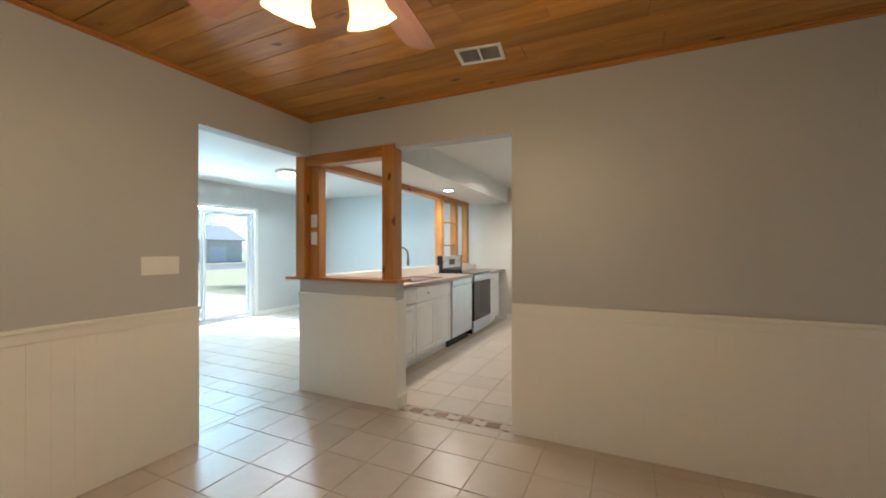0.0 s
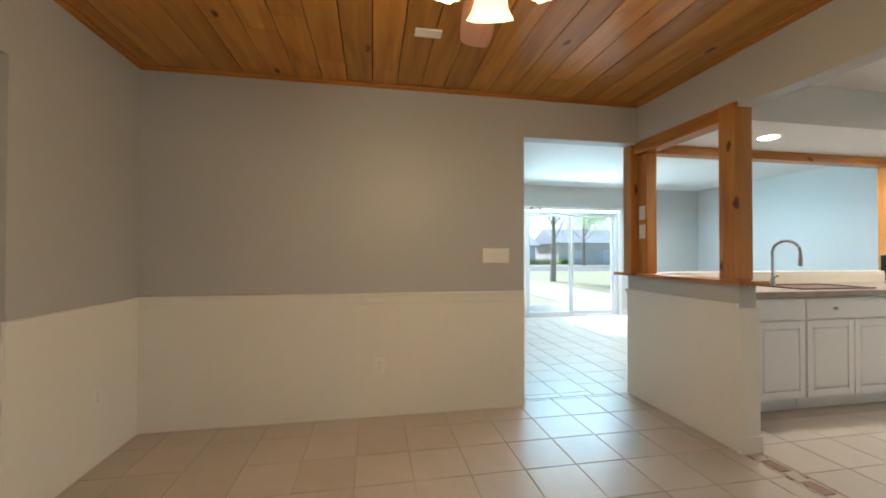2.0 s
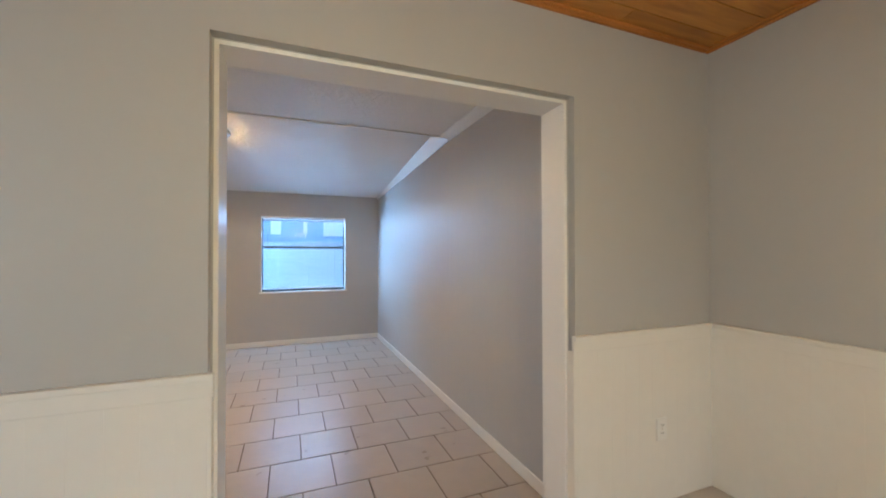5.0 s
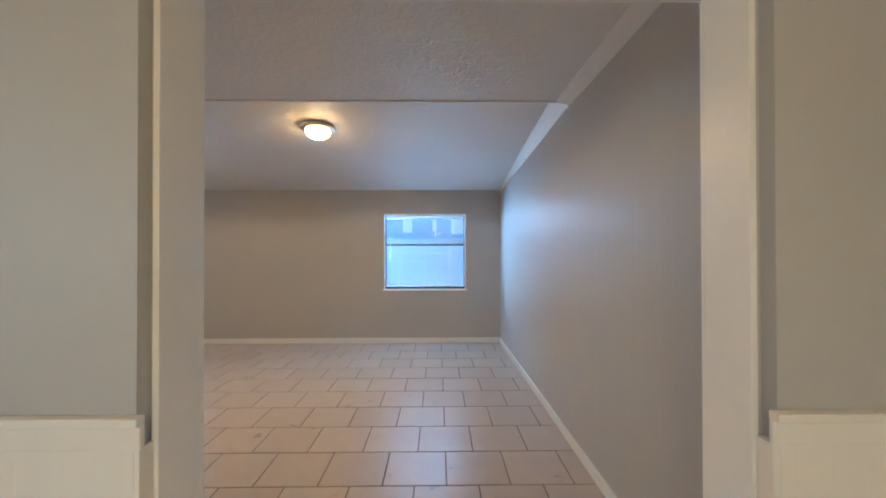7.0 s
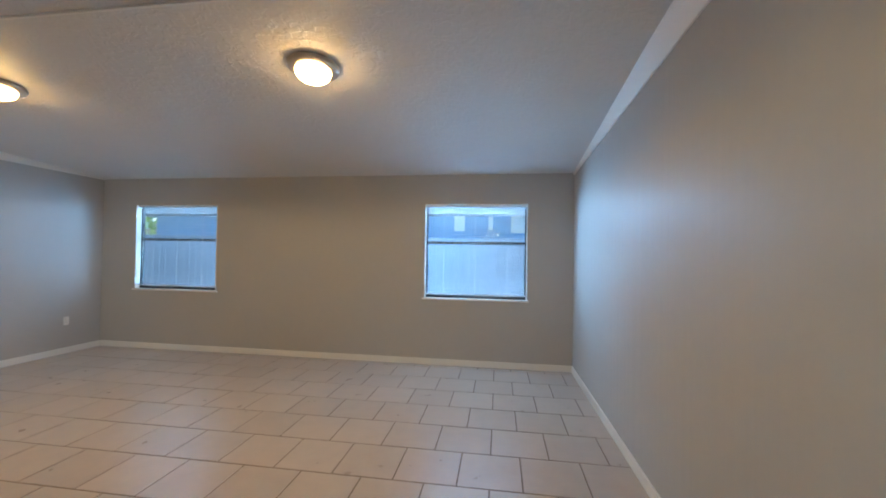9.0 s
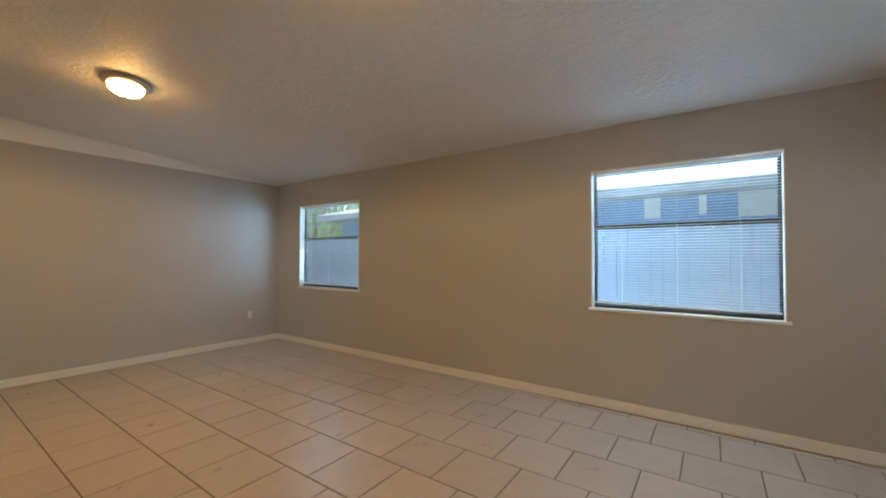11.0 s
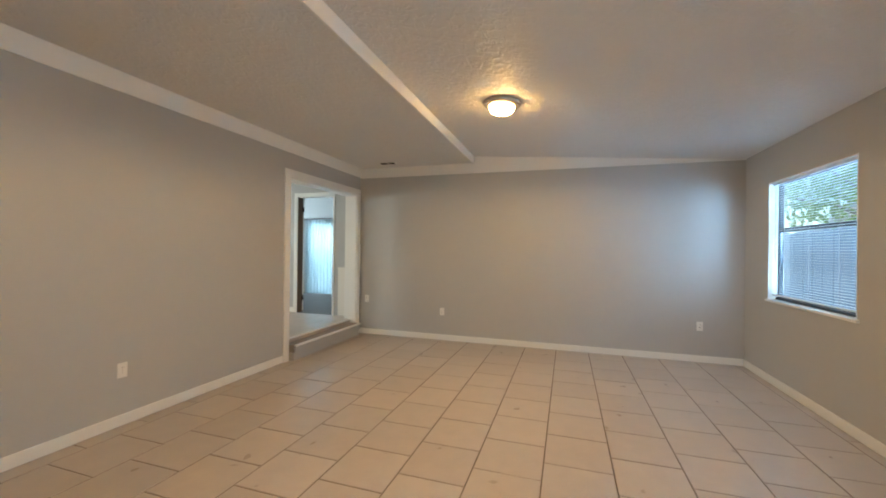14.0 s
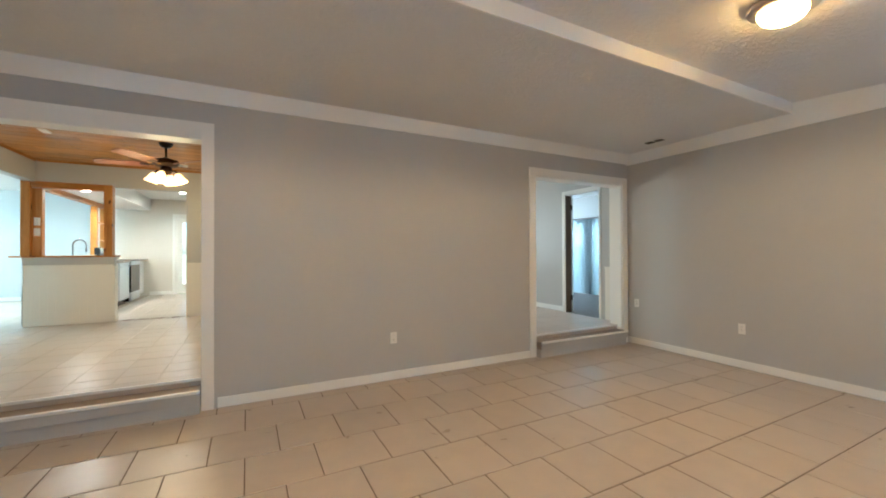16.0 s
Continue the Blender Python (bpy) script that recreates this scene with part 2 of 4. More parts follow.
# Near-black that paints the shadow inside slots and ducts.
HOLLOW_SHADOW = plain("painted shadow of hollows", (0.02, 0.02, 0.02), 0.6)
BRONZE = plain("oil-rubbed bronze", (0.045, 0.03, 0.022), 0.38, 0.8, vary=0.15)
NICKEL = plain("brushed nickel", (0.55, 0.50, 0.44), 0.32, 1.0)
CHROME = plain("chrome", (0.50, 0.50, 0.51), 0.12, 1.0)
STEEL = plain("stainless steel", (0.70, 0.73, 0.78), 0.33, 1.0, vary=0.05, scale=30)
BLACK = plain("black enamel", (0.012, 0.012, 0.014), 0.15)
CAB = plain("white cabinet paint", (0.80, 0.79, 0.78), 0.35, vary=0.02)
COUNTER = plain("speckled laminate", (0.34, 0.27, 0.22), 0.3, vary=0.3, scale=60)
SPLASH = plain("cream backsplash", (0.72, 0.65, 0.54), 0.4, vary=0.06)
STONE_A = ceramic("mosaic stone light", (0.48, 0.40, 0.32), 0.45, 0.3)
STONE_B = ceramic("mosaic stone brown", (0.22, 0.13, 0.08), 0.45, 0.3)
BLADE = timber("rosewood fan blade", (0.24, 0.115, 0.08), (0.36, 0.19, 0.14), 0, 0.35, knots=False)
ALU_DARK = plain("dark aluminium", (0.06, 0.06, 0.065), 0.45, 0.6)
ALU = plain("white aluminium", (0.72, 0.73, 0.74), 0.4, 0.2)
GLASS = clear("window glass")
OVEN = plain("oven door glass", (0.01, 0.01, 0.012), 0.05)
CARPET = plain("grey carpet", (0.16, 0.15, 0.145), 0.95, vary=0.2, scale=40, bump=0.8, bump_scale=300)
SHADE = lit("frosted amber glass shade", (1.0, 0.62, 0.24), 0.75, (0.55, 0.33, 0.12))
DOME = lit("frosted glass dome", (1.0, 0.50, 0.13), DEN_GLOW)
DOME_LIV = lit("frosted glass dome cool", (1.0, 0.86, 0.66), LIVING_GLOW)
CAN = lit("recessed lamp lens", (1.0, 0.84, 0.62), 14.0)
FENCE = plain("weathered fence board", (0.29, 0.34, 0.46), 0.8, vary=0.16, scale=10, bump=0.3)
SIDING = plain("blue siding", (0.27, 0.42, 0.66), 0.6, vary=0.06)
SIDING_PALE = plain("pale stucco", (0.66, 0.63, 0.58), 0.8, vary=0.08)
SIDING_FAR = plain("faded blue-grey siding", (0.60, 0.66, 0.72), 0.7, vary=0.06)
ROOF = plain("sun-bleached shingle roof", (0.50, 0.50, 0.51), 0.9, vary=0.2, scale=14)
LAWN = plain("dry sunlit grass", (0.31, 0.30, 0.17), 0.95, vary=0.35, scale=8, bump=0.9, bump_scale=60)
ASPHALT = plain("asphalt", (0.16, 0.155, 0.15), 0.9, vary=0.15, scale=12)
CONCRETE = plain("concrete", (0.42, 0.40, 0.37), 0.85, vary=0.12, scale=8)
BARK = plain("bark", (0.30, 0.26, 0.22), 0.95, vary=0.3, scale=20, bump=0.8, bump_scale=40)


def thin(name, colour, through_colour, share, rough=0.5, vary=0.05, scale=6.0):
    """A thin leaf or slat: reflects and lets part of the light through."""
    m = plain(name, colour, rough, vary=vary, scale=scale)
    n, l = m.node_tree.nodes, m.node_tree.links
    t, mix = n.new("ShaderNodeBsdfTranslucent"), n.new("ShaderNodeMixShader")
    t.inputs["Color"].default_value = (*through_colour, 1)
    mix.inputs[0].default_value = share
    l.new(n["Principled BSDF"].outputs[0], mix.inputs[1])
    l.new(t.outputs[0], mix.inputs[2])
    l.new(mix.outputs[0], n["Material Output"].inputs["Surface"])
    return m


LEAF = thin("leaves", (0.12, 0.19, 0.055), (0.52, 0.68, 0.20), 0.6, 0.5, 0.4, 9)
SLAT = thin("white blind slat", (0.80, 0.81, 0.82), (0.80, 0.84, 0.88), 0.12, 0.4, 0.01)


# ---------------------------------------------------------------- mesh helpers
def box_into(bm, x0, x1, y0, y1, z0, z1, bevel=0.0):
    m = Matrix.LocRotScale(((x0 + x1) / 2, (y0 + y1) / 2, (z0 + z1) / 2), None, (x1 - x0, y1 - y0, z1 - z0))
    vs = bmesh.ops.create_cube(bm, size=1, matrix=m)["verts"]
    if bevel:
        es = list({e for v in vs for e in v.link_edges})
        bmesh.ops.bevel(bm, geom=es, offset=bevel, segments=2, profile=0.6, affect="EDGES")
    return bm


def boxes(*dims, bevel=0.0):
    bm = bmesh.new()
    for d in dims:
        box_into(bm, *d, bevel=bevel)
    return bm


def turned(profile, steps=32, m=None):
    """A solid of revolution about z from (radius, height) pairs."""
    bm = bmesh.new()
    rings = []
    for r, z in profile:
        rings.append([bm.verts.new((r * math.cos(2 * math.pi * k / steps), r * math.sin(2 * math.pi * k / steps), z)) for k in range(steps)])
    for a, b in zip(rings, rings[1:]):
        for k in range(steps):
            bm.faces.new((a[k], a[(k + 1) % steps], b[(k + 1) % steps], b[k]))
    bm.faces.new(list(reversed(rings[0])))
    bm.faces.new(rings[-1])
    bmesh.ops.remove_doubles(bm, verts=bm.verts, dist=1e-5)
    bmesh.ops.recalc_face_normals(bm, faces=bm.faces)
    if m:
        bm.transform(m)
    return bm


def pipe(points, r, steps=12):
    """A round bar along points."""
    bm = bmesh.new()
    pts = [Vector(p) for p in points]
    rings = []
    for k, p in enumerate(pts):
        d = (pts[min(k + 1, len(pts) - 1)] - pts[max(k - 1, 0)]).normalized()
        q = d.to_track_quat("Z", "Y")
        rings.append([bm.verts.new(p + q @ Vector((r * math.cos(2 * math.pi * j / steps), r * math.sin(2 * math.pi * j / steps), 0))) for j in range(steps)])
    for a, b in zip(rings, rings[1:]):
        for j in range(steps):
            bm.faces.new((a[j], a[(j + 1) % steps], b[(j + 1) % steps], b[j]))
    bm.faces.new(list(reversed(rings[0])))
    bm.faces.new(rings[-1])
    bmesh.ops.recalc_face_normals(bm, faces=bm.faces)
    return bm


def mesh_of(name, bm, material, smooth=False):
    me = bpy.data.meshes.new(name)
    bm.to_mesh(me)
    bm.free()
    me.materials.append(material)
    if smooth:
        for p in me.polygons:
            p.use_smooth = True
        me.set_sharp_from_angle(angle=radians(38))
    return me


def part(name, bm, material, parent=None, label="", smooth=False, at=None):
    ob = new(name, mesh_of(name, bm, material, smooth))
    ob.parent = parent
    if at:
        ob.location = at
    return tagged(ob, label)


def setting(name, bm, material, label, category="wall", smooth=False):
    return tagged(part(name, bm, material, smooth=smooth), label, category, "", "structure")


def thing(name, at, label, category, group="", rz=0):
    ob = new(name)
    ob.matrix_basis = pose(*at, 0, 0, rz)
    ob.empty_display_size = 0.1
    return tagged(ob, label, category, group)


# ---------------------------------------------------------------- the plan
XW, XE, YS, YN = -2.30, 2.20, -0.15, 3.525          # dining room, inner faces
DXW, DXE, DYS, DYN = -1.612, 5.355, -5.70, -0.35    # sunken den
DZ, DTOP, STEP_Y = -0.25, 2.45, -2.25
CEIL_D = 2.42
LXW, LYS, LYN, LTOP = -6.20, 2.0, 7.85, 2.46        # living room and kitchen beyond
KXE = 0.90
OPL, OPR, OPT = -1.368, 0.122, 2.022                   # opening from dining room to den
LNL, LNR, LNT = -1.355, 0.115, 2.014               # its lining, a little narrower and set back
HL, HR, HT = 3.643, 5.232, 2.013                      # opening from hall to den
HXE, HYN = 5.42, 3.525                                # hall
BXE, BYN, BYS = 8.0, 4.6, -0.9                      # bedroom
W1, W2, WB, WT = (-1.033, 0.326), (3.423, 4.78), 0.646, 1.908

# walls of the dining room
setting("wall_west", boxes((-2.42, XW, YS, 2.53, 0, 2.6), (-2.42, XW, 2.53, 3.645, 2.10, 2.6)), WALL, "greige painted dining room wall with a wide cased passage")
setting("wall_north", boxes((XW, -1.40, YN, 3.645, 2.112, 2.6), (-1.40, -0.46, YN, 3.645, 2.075, 2.6), (-0.46, XE + 0.12, YN, 3.645, 0, 2.6)), WALL, "greige painted dining room wall open towards the kitchen")
setting("wall_half", boxes((-2.42, -1.40, YN, 3.645, 0, 1.0)), WALL, "half-height wall below the pine pass-through frame")
setting("wall_south", boxes((-2.42, OPL, -0.195, YS, 0, 2.75), (OPL, OPR, -0.195, YS, OPT, 2.75), (OPR, HL, -0.195, YS, 0, 2.75), (-2.42, LNL, DYN, -0.195, DZ - 0.15, 2.75), (LNL, LNR, DYN, -0.195, LNT, 2.75), (LNR, HL, DYN, -0.195, DZ - 0.15, 2.75), (HL, HR, DYN, YS, HT, 2.75), (HR, 5.50, DYN, YS, DZ - 0.15, 2.75)), WALL, "greige painted wall between den and dining room with two openings")
# walls of the den
setting("wall_den_west", boxes((DXW - 0.14, DXW, DYS - 0.14, DYN, DZ - 0.15, 2.75)), WALL_PANEL, "greige painted panelled den wall")
setting("wall_den_east", boxes((DXE, DXE + 0.14, DYS - 0.14, DYN, DZ - 0.15, 2.75)), WALL, "greige painted den wall")
setting("wall_den_south", boxes((DXW, W1[0], DYS - 0.14, DYS, DZ - 0.15, 2.75), (W1[0], W1[1], DYS - 0.14, DYS, DZ - 0.15, WB), (W1[0], W1[1], DYS - 0.14, DYS, WT, 2.75), (W1[1], W2[0], DYS - 0.14, DYS, DZ - 0.15, 2.75), (W2[0], W2[1], DYS - 0.14, DYS, DZ - 0.15, WB), (W2[0], W2[1], DYS - 0.14, DYS, WT, 2.75), (W2[1], DXE, DYS - 0.14, DYS, DZ - 0.15, 2.75)), WALL, "greige painted den wall with two windows")
# living room and kitchen
SLY0, SLY1, SLT = 4.16, 6.06, 2.0
setting("wall_living_west", boxes((LXW - 0.15, LXW, LYS, SLY0, 0, 2.7), (LXW - 0.15, LXW, SLY0, SLY1, SLT, 2.7), (LXW - 0.15, LXW, SLY1, LYN + 0.15, 0, 2.7)), WALL_DAYLIT, "living room wall in daylight-lightened greige with a sliding glass door")
KD0, KD1 = -1.20, -0.36
setting("wall_living_north", boxes((LXW, -2.42, LYN, LYN + 0.15, 0, 2.7)), WALL_DAYLIT, "living room wall in daylight-lightened greige")
setting("wall_kitchen_north", boxes((-2.42, KD0, LYN, LYN + 0.15, 0, 2.7), (KD0, KD1, LYN, LYN + 0.15, 1.99, 2.7), (KD1, KXE + 0.12, LYN, LYN + 0.15, 0, 2.7)), WALL_CREAM, "cream painted kitchen wall with the back door")
setting("wall_living_south", boxes((LXW - 0.15, -2.42, LYS - 0.12, LYS, 0, 2.7)), WALL_DAYLIT, "living room wall in daylight-lightened greige")
setting("wall_kitchen_east", boxes((KXE, KXE + 0.12, 3.645, LYN, 0, 2.7)), WALL_CREAM, "cream painted kitchen wall")
setting("wall_peninsula", boxes((-2.48, -2.36, 3.645, 7.56, 0, 1.0)), WALL, "low wall between kitchen counter and living room")
# hall and bedroom
HD0, HD1 = 0.21, 0.935
setting("wall_hall_east", boxes((HXE, HXE + 0.12, YS, HD0, 0, 2.6), (HXE, HXE + 0.12, HD0, HD1, 2.05, 2.6), (HXE, HXE + 0.12, HD1, HYN, 0, 2.6)), WALL, "greige hall wall with the bedroom door")
# The opening is added out of view, only to let fill light in.
setting("wall_hall_north", boxes((XE + 0.12, 3.0, HYN, HYN + 0.12, 0, 2.6), (3.0, 4.2, HYN, HYN + 0.12, 0, 0.95), (3.0, 4.2, HYN, HYN + 0.12, 2.05, 2.6), (4.2, HXE, HYN, HYN + 0.12, 0, 2.6)), WALL, "greige hall wall with an added, unseen opening for fill light")
BW = ((1.80, 2.62), (2.88, 3.95))
# The gap in the north side is added, unseen, for the bedroom fill lamp.
setting("wall_bedroom", boxes((BXE, BXE + 0.14, BYS, BW[0][0], 0, 2.6), (BXE, BXE + 0.14, BW[0][0], BW[0][1], 1.85, 2.6), (BXE, BXE + 0.14, BW[0][1], BW[1][0], 0, 2.6), (BXE, BXE + 0.14, BW[1][0], BW[1][1], 1.85, 2.6), (BXE, BXE + 0.14, BW[1][1], BYN, 0, 2.6), (HXE + 0.12, 6.1, BYN, BYN + 0.12, 0, 2.6), (6.1, 7.3, BYN, BYN + 0.12, 0, 0.95), (6.1, 7.3, BYN, BYN + 0.12, 2.05, 2.6), (7.3, BXE + 0.14, BYN, BYN + 0.12, 0, 2.6), (HXE + 0.12, BXE + 0.14, BYS - 0.12, BYS, 0, 2.6), (HXE, HXE + 0.12, HYN, BYN, 0, 2.6), (HXE + 0.08, HXE + 0.12, BYS, YS, 0, 2.6)), WALL, "blue-grey bedroom walls")

# ceilings
def plank_ceiling():
    bm = bmesh.new()
    rng = random.Random(4)
    y, w = 2.225 - 0.173 * 14, 0.173
    while y < YN:
        x = XW - rng.uniform(0.2, 1.8)
        while x < XE:
            ln = rng.uniform(1.1, 2.6)
            a, b = max(x, XW), min(x + ln, XE)
            if b - a > 0.05 and y + w > YS + 0.02:
                lift = rng.uniform(0, 0.002)
                box_into(bm, a + 0.0012, b - 0.0012, max(y, YS) + 0.0028, min(y + w, YN) - 0.0028, CEIL_D + lift, CEIL_D + 0.02, bevel=0.002)
            x += ln
        y += w
    return bm


setting("ceiling_dining", plank_ceiling(), PLANK, "knotty pine plank ceiling of the dining room", "ceiling")
# Near-black sheet whose colour puts shade into the gaps between planks.
setting("ceiling_backing", boxes((XW, XE, YS, YN, CEIL_D + 0.021, CEIL_D + 0.06)), plain("plank gap shade", (0.05, 0.02, 0.008), 0.8), "dark sheet behind the pine planks, coloured as shade in the gaps", "ceiling")
bm = boxes((DXW, DXE, STEP_Y, DYN, DTOP, DTOP + 0.25))
setting("ceiling_den_flat", bm, KNOCK, "flat lower part of the textured den ceiling", "ceiling")
bm = boxes((DXW, DXE, DYS, STEP_Y, 0, 0.1))
for v in bm.verts:
    v.co.z += 2.55 if v.co.y > STEP_Y - 0.1 else 2.302
setting("ceiling_den_slope", bm, KNOCK, "sloping textured den ceiling", "ceiling")
setting("ceiling_step_board", boxes((DXW, DXE, STEP_Y - 0.018, STEP_Y, DTOP - 0.012, 2.57), bevel=0.003), WHITE, "white painted board along the step in the ceiling", "trim")
setting("ceiling_living", boxes((LXW, -2.48, LYS, LYN, LTOP, LTOP + 0.1)), CEIL, "white living room ceiling", "ceiling")
setting("ceiling_kitchen", boxes((-2.48, KXE, 3.645, LYN, CEIL_D, CEIL_D + 0.1)), CEIL, "white kitchen ceiling", "ceiling")
setting("ceiling_soffit", boxes((-2.48, -1.72, 3.645, LYN, 2.13, CEIL_D)), CEIL, "white dropped soffit above the kitchen counter", "ceiling")
setting("ceiling_hall", boxes((XE, HXE, YS, HYN, 2.42, 2.5)), CEIL, "white hall ceiling", "ceiling")
setting("ceiling_bedroom", boxes((HXE + 0.12, BXE, BYS, BYN, 2.42, 2.5)), CEIL, "white bedroom ceiling", "ceiling")

# bedding of the floors
setting("floor_dining", boxes((-2.42, XE, YS, YN, -0.1, -0.0035)), GROUT_PALE, "pale ceramic tile dining floor with brown joints", "floor")
setting("floor_living", boxes((LXW, -2.42, LYS, LYN, -0.1, -0.0035), (-2.42, KXE, 3.645, LYN, -0.1, -0.0035), (-2.42, -0.4, YN, 3.645, -0.1, -0.0035)), GROUT_PALE, "pale ceramic tile floor of living room and kitchen", "floor")
setting("floor_den", boxes((DXW, DXE, DYS, DYN, DZ - 0.1, DZ - 0.004)), GROUT, "beige staggered tile floor of the sunken den", "floor")
setting("floor_hall", boxes((XE, HXE, YS, HYN, -0.1, -0.0035)), GROUT_PALE, "pale tile hall floor", "floor")
setting("floor_bedroom", boxes((HXE, BXE, BYS, BYN, -0.1, 0.004)), CARPET, "grey bedroom carpet", "floor")


# ---------------------------------------------------------------- trim
def crown_side(x0, x1, name):
    """Board that fills the wall from a level lower edge up to the stepped and sloping ceiling."""
    bm = bmesh.new()
    prof = [(DYN, 2.30), (DYN, DTOP), (STEP_Y, DTOP), (STEP_Y, 2.548), (DYS, 2.30), (DYS, 2.292)]
    a = [bm.verts.new((x0, y, z)) for y, z in prof]
    b = [bm.verts.new((x1, y, z)) for y, z in prof]
    n = len(prof)
    bm.faces.new(a)
    bm.faces.new(list(reversed(b)))
    for k in range(n):
        bm.faces.new((a[k], b[k], b[(k + 1) % n], a[(k + 1) % n]))
    bmesh.ops.recalc_face_normals(bm, faces=bm.faces)
    setting(name, bm, WHITE, "white painted frieze board below the ceiling", "trim")


crown_side(DXE - 0.02, DXE, "trim_frieze_east")


def crown_west():
    """Slanted board in the corner of wall and ceiling; it narrows towards the window wall."""
    for y0, y1, stations in ((DYS, STEP_Y - 0.018, 5), (STEP_Y, DYN, 2)):
        bm = bmesh.new()
        rows = []
        for k in range(stations):
            y = y0 + (y1 - y0) * k / (stations - 1)
            top = DTOP + 0.002 if y0 >= STEP_Y else 2.552 + (y - STEP_Y) * (2.55 - 2.302) / (STEP_Y - DYS)
            low = min(2.272 + 0.042 * (y - DYS), 2.42, top - 0.025)
            out = min(0.10, 0.012 + 0.03 * (y - DYS)) if y < STEP_Y else 0.115
            rows.append([bm.verts.new(p) for p in ((DXW + 0.001, y, low), (DXW + 0.012, y, low), (DXW + out, y, top - 0.01), (DXW + out, y, top), (DXW + 0.001, y, top))])
        for p, q in zip(rows, rows[1:]):
            for j in range(5):
                bm.faces.new((p[j], q[j], q[(j + 1) % 5], p[(j + 1) % 5]))
        bm.faces.new(rows[0])
        bm.faces.new(list(reversed(rows[-1])))
        bmesh.ops.recalc_face_normals(bm, faces=bm.faces)
        setting("trim_frieze_west", bm, WHITE, "white painted slanted crown board below the ceiling", "trim")


crown_west()
bm = boxes((DXW + 0.02, DXE - 0.02, DYN - 0.055, DYN, 2.315, DTOP + 0.002))
for v in bm.verts:
    if v.co.z < 2.4 and v.co.y < DYN - 0.01:
        v.co.y += 0.043
setting("trim_frieze_north", bm, WHITE, "white painted slanted crown board below the ceiling", "trim")


def baseboard(x0, x1, y0, y1, z, h=0.09):
    setting("baseboard", boxes((x0, x1, y0, y1, z + 0.005, z + h), bevel=0.004), WHITE, "white painted baseboard", "baseboard")


T = 0.014
baseboard(DXW, DXW + T, DYS + T, DYN, DZ)
baseboard(DXE - T, DXE, DYS + T, DYN, DZ)
baseboard(DXW, DXE, DYS, DYS + T, DZ)
baseboard(DXW + T, LNL - 0.102, DYN - T, DYN, DZ)
baseboard(LNR + 0.102, HL - 0.10, DYN - T, DYN, DZ)
baseboard(HXE - T, HXE, HD1 + 0.08, HYN, 0)
baseboard(LXW, LXW + T, SLY1 + 0.08, LYN, 0)
baseboard(LXW + T, -2.48, LYN - T, LYN, 0)
baseboard(-1.74, KD0 - 0.07, LYN - T, LYN, 0)


def casing(name, x0, x1, z0, z1, y, w, d, label, top=None):
    """Flat boards round an opening in a wall of constant y; d: how far they stand proud, signed."""
    a, b = min(y, y + d), max(y, y + d)
    h = top or w
    setting(name, boxes((x0 - w, x0, a, b, z0, z1 + h), (x1, x1 + w, a, b, z0, z1 + h), (x0, x1, a, b, z1, z1 + h), bevel=0.003), WHITE, label, "trim")


def liner(name, x0, x1, z0, z1, ya, yb, t=0.016):
    setting(name, boxes((x0, x0 + t, ya, yb, z0, z1), (x1 - t, x1, ya, yb, z0, z1), (x0 + t, x1 - t, ya, yb, z1 - t, z1), bevel=0.002), WHITE, "white painted lining of the opening", "trim")


casing("trim_den_opening", LNL + 0.016, LNR - 0.016, DZ, LNT - 0.016, DYN, 0.092, -0.018, "white casing round the den opening", 0.145)
casing("trim_hall_opening", HL, HR, DZ, HT - 0.0, DYN, 0.095, -0.018, "white casing round the hall opening")
liner("trim_den_lining", LNL, LNR, -0.10, LNT, DYN, -0.188)
liner("trim_hall_lining", HL, HR, -0.10, HT, DYN, YS)


def threshold(name, x0, x1):
    """The step down into the den: floor edge, a lower tread that stands out before the wall, and a set-back riser."""
    th = thing(name, ((x0 + x1) / 2, DYN, DZ), "tiled step with white nosings down into the sunken den", "step")
    w, up = (x1 - x0) / 2, -DZ
    part("riser", boxes((-w, w, -0.075, 0.18, -0.09, up - 0.15), bevel=0.003), WALL, th, "grey painted riser")
    part("fascia", boxes((-w, w, -0.10, -0.075, up - 0.15, up - 0.062), bevel=0.003), WALL, th, "grey painted fascia board")
    part("tread", boxes((-w, w, -0.098, 0.075, up - 0.149, up - 0.058), bevel=0.002), TREAD, th, "brown tread")
    part("nosing", boxes((-w, w, -0.115, -0.085, up - 0.075, up - 0.05), bevel=0.005), WHITE, th, "white nosing")
    part("floor_edge", boxes((-w, w, 0.085, 0.199, up - 0.149, up - 0.001)), TILE_DIN, th, "tiled floor edge")
    part("nosing", boxes((-w, w, 0.07, 0.092, up - 0.02, up + 0.003), bevel=0.004), WHITE, th, "white nosing")


threshold("step", LNL + 0.017, LNR - 0.017)
threshold("step", HL + 0.017, HR - 0.017)


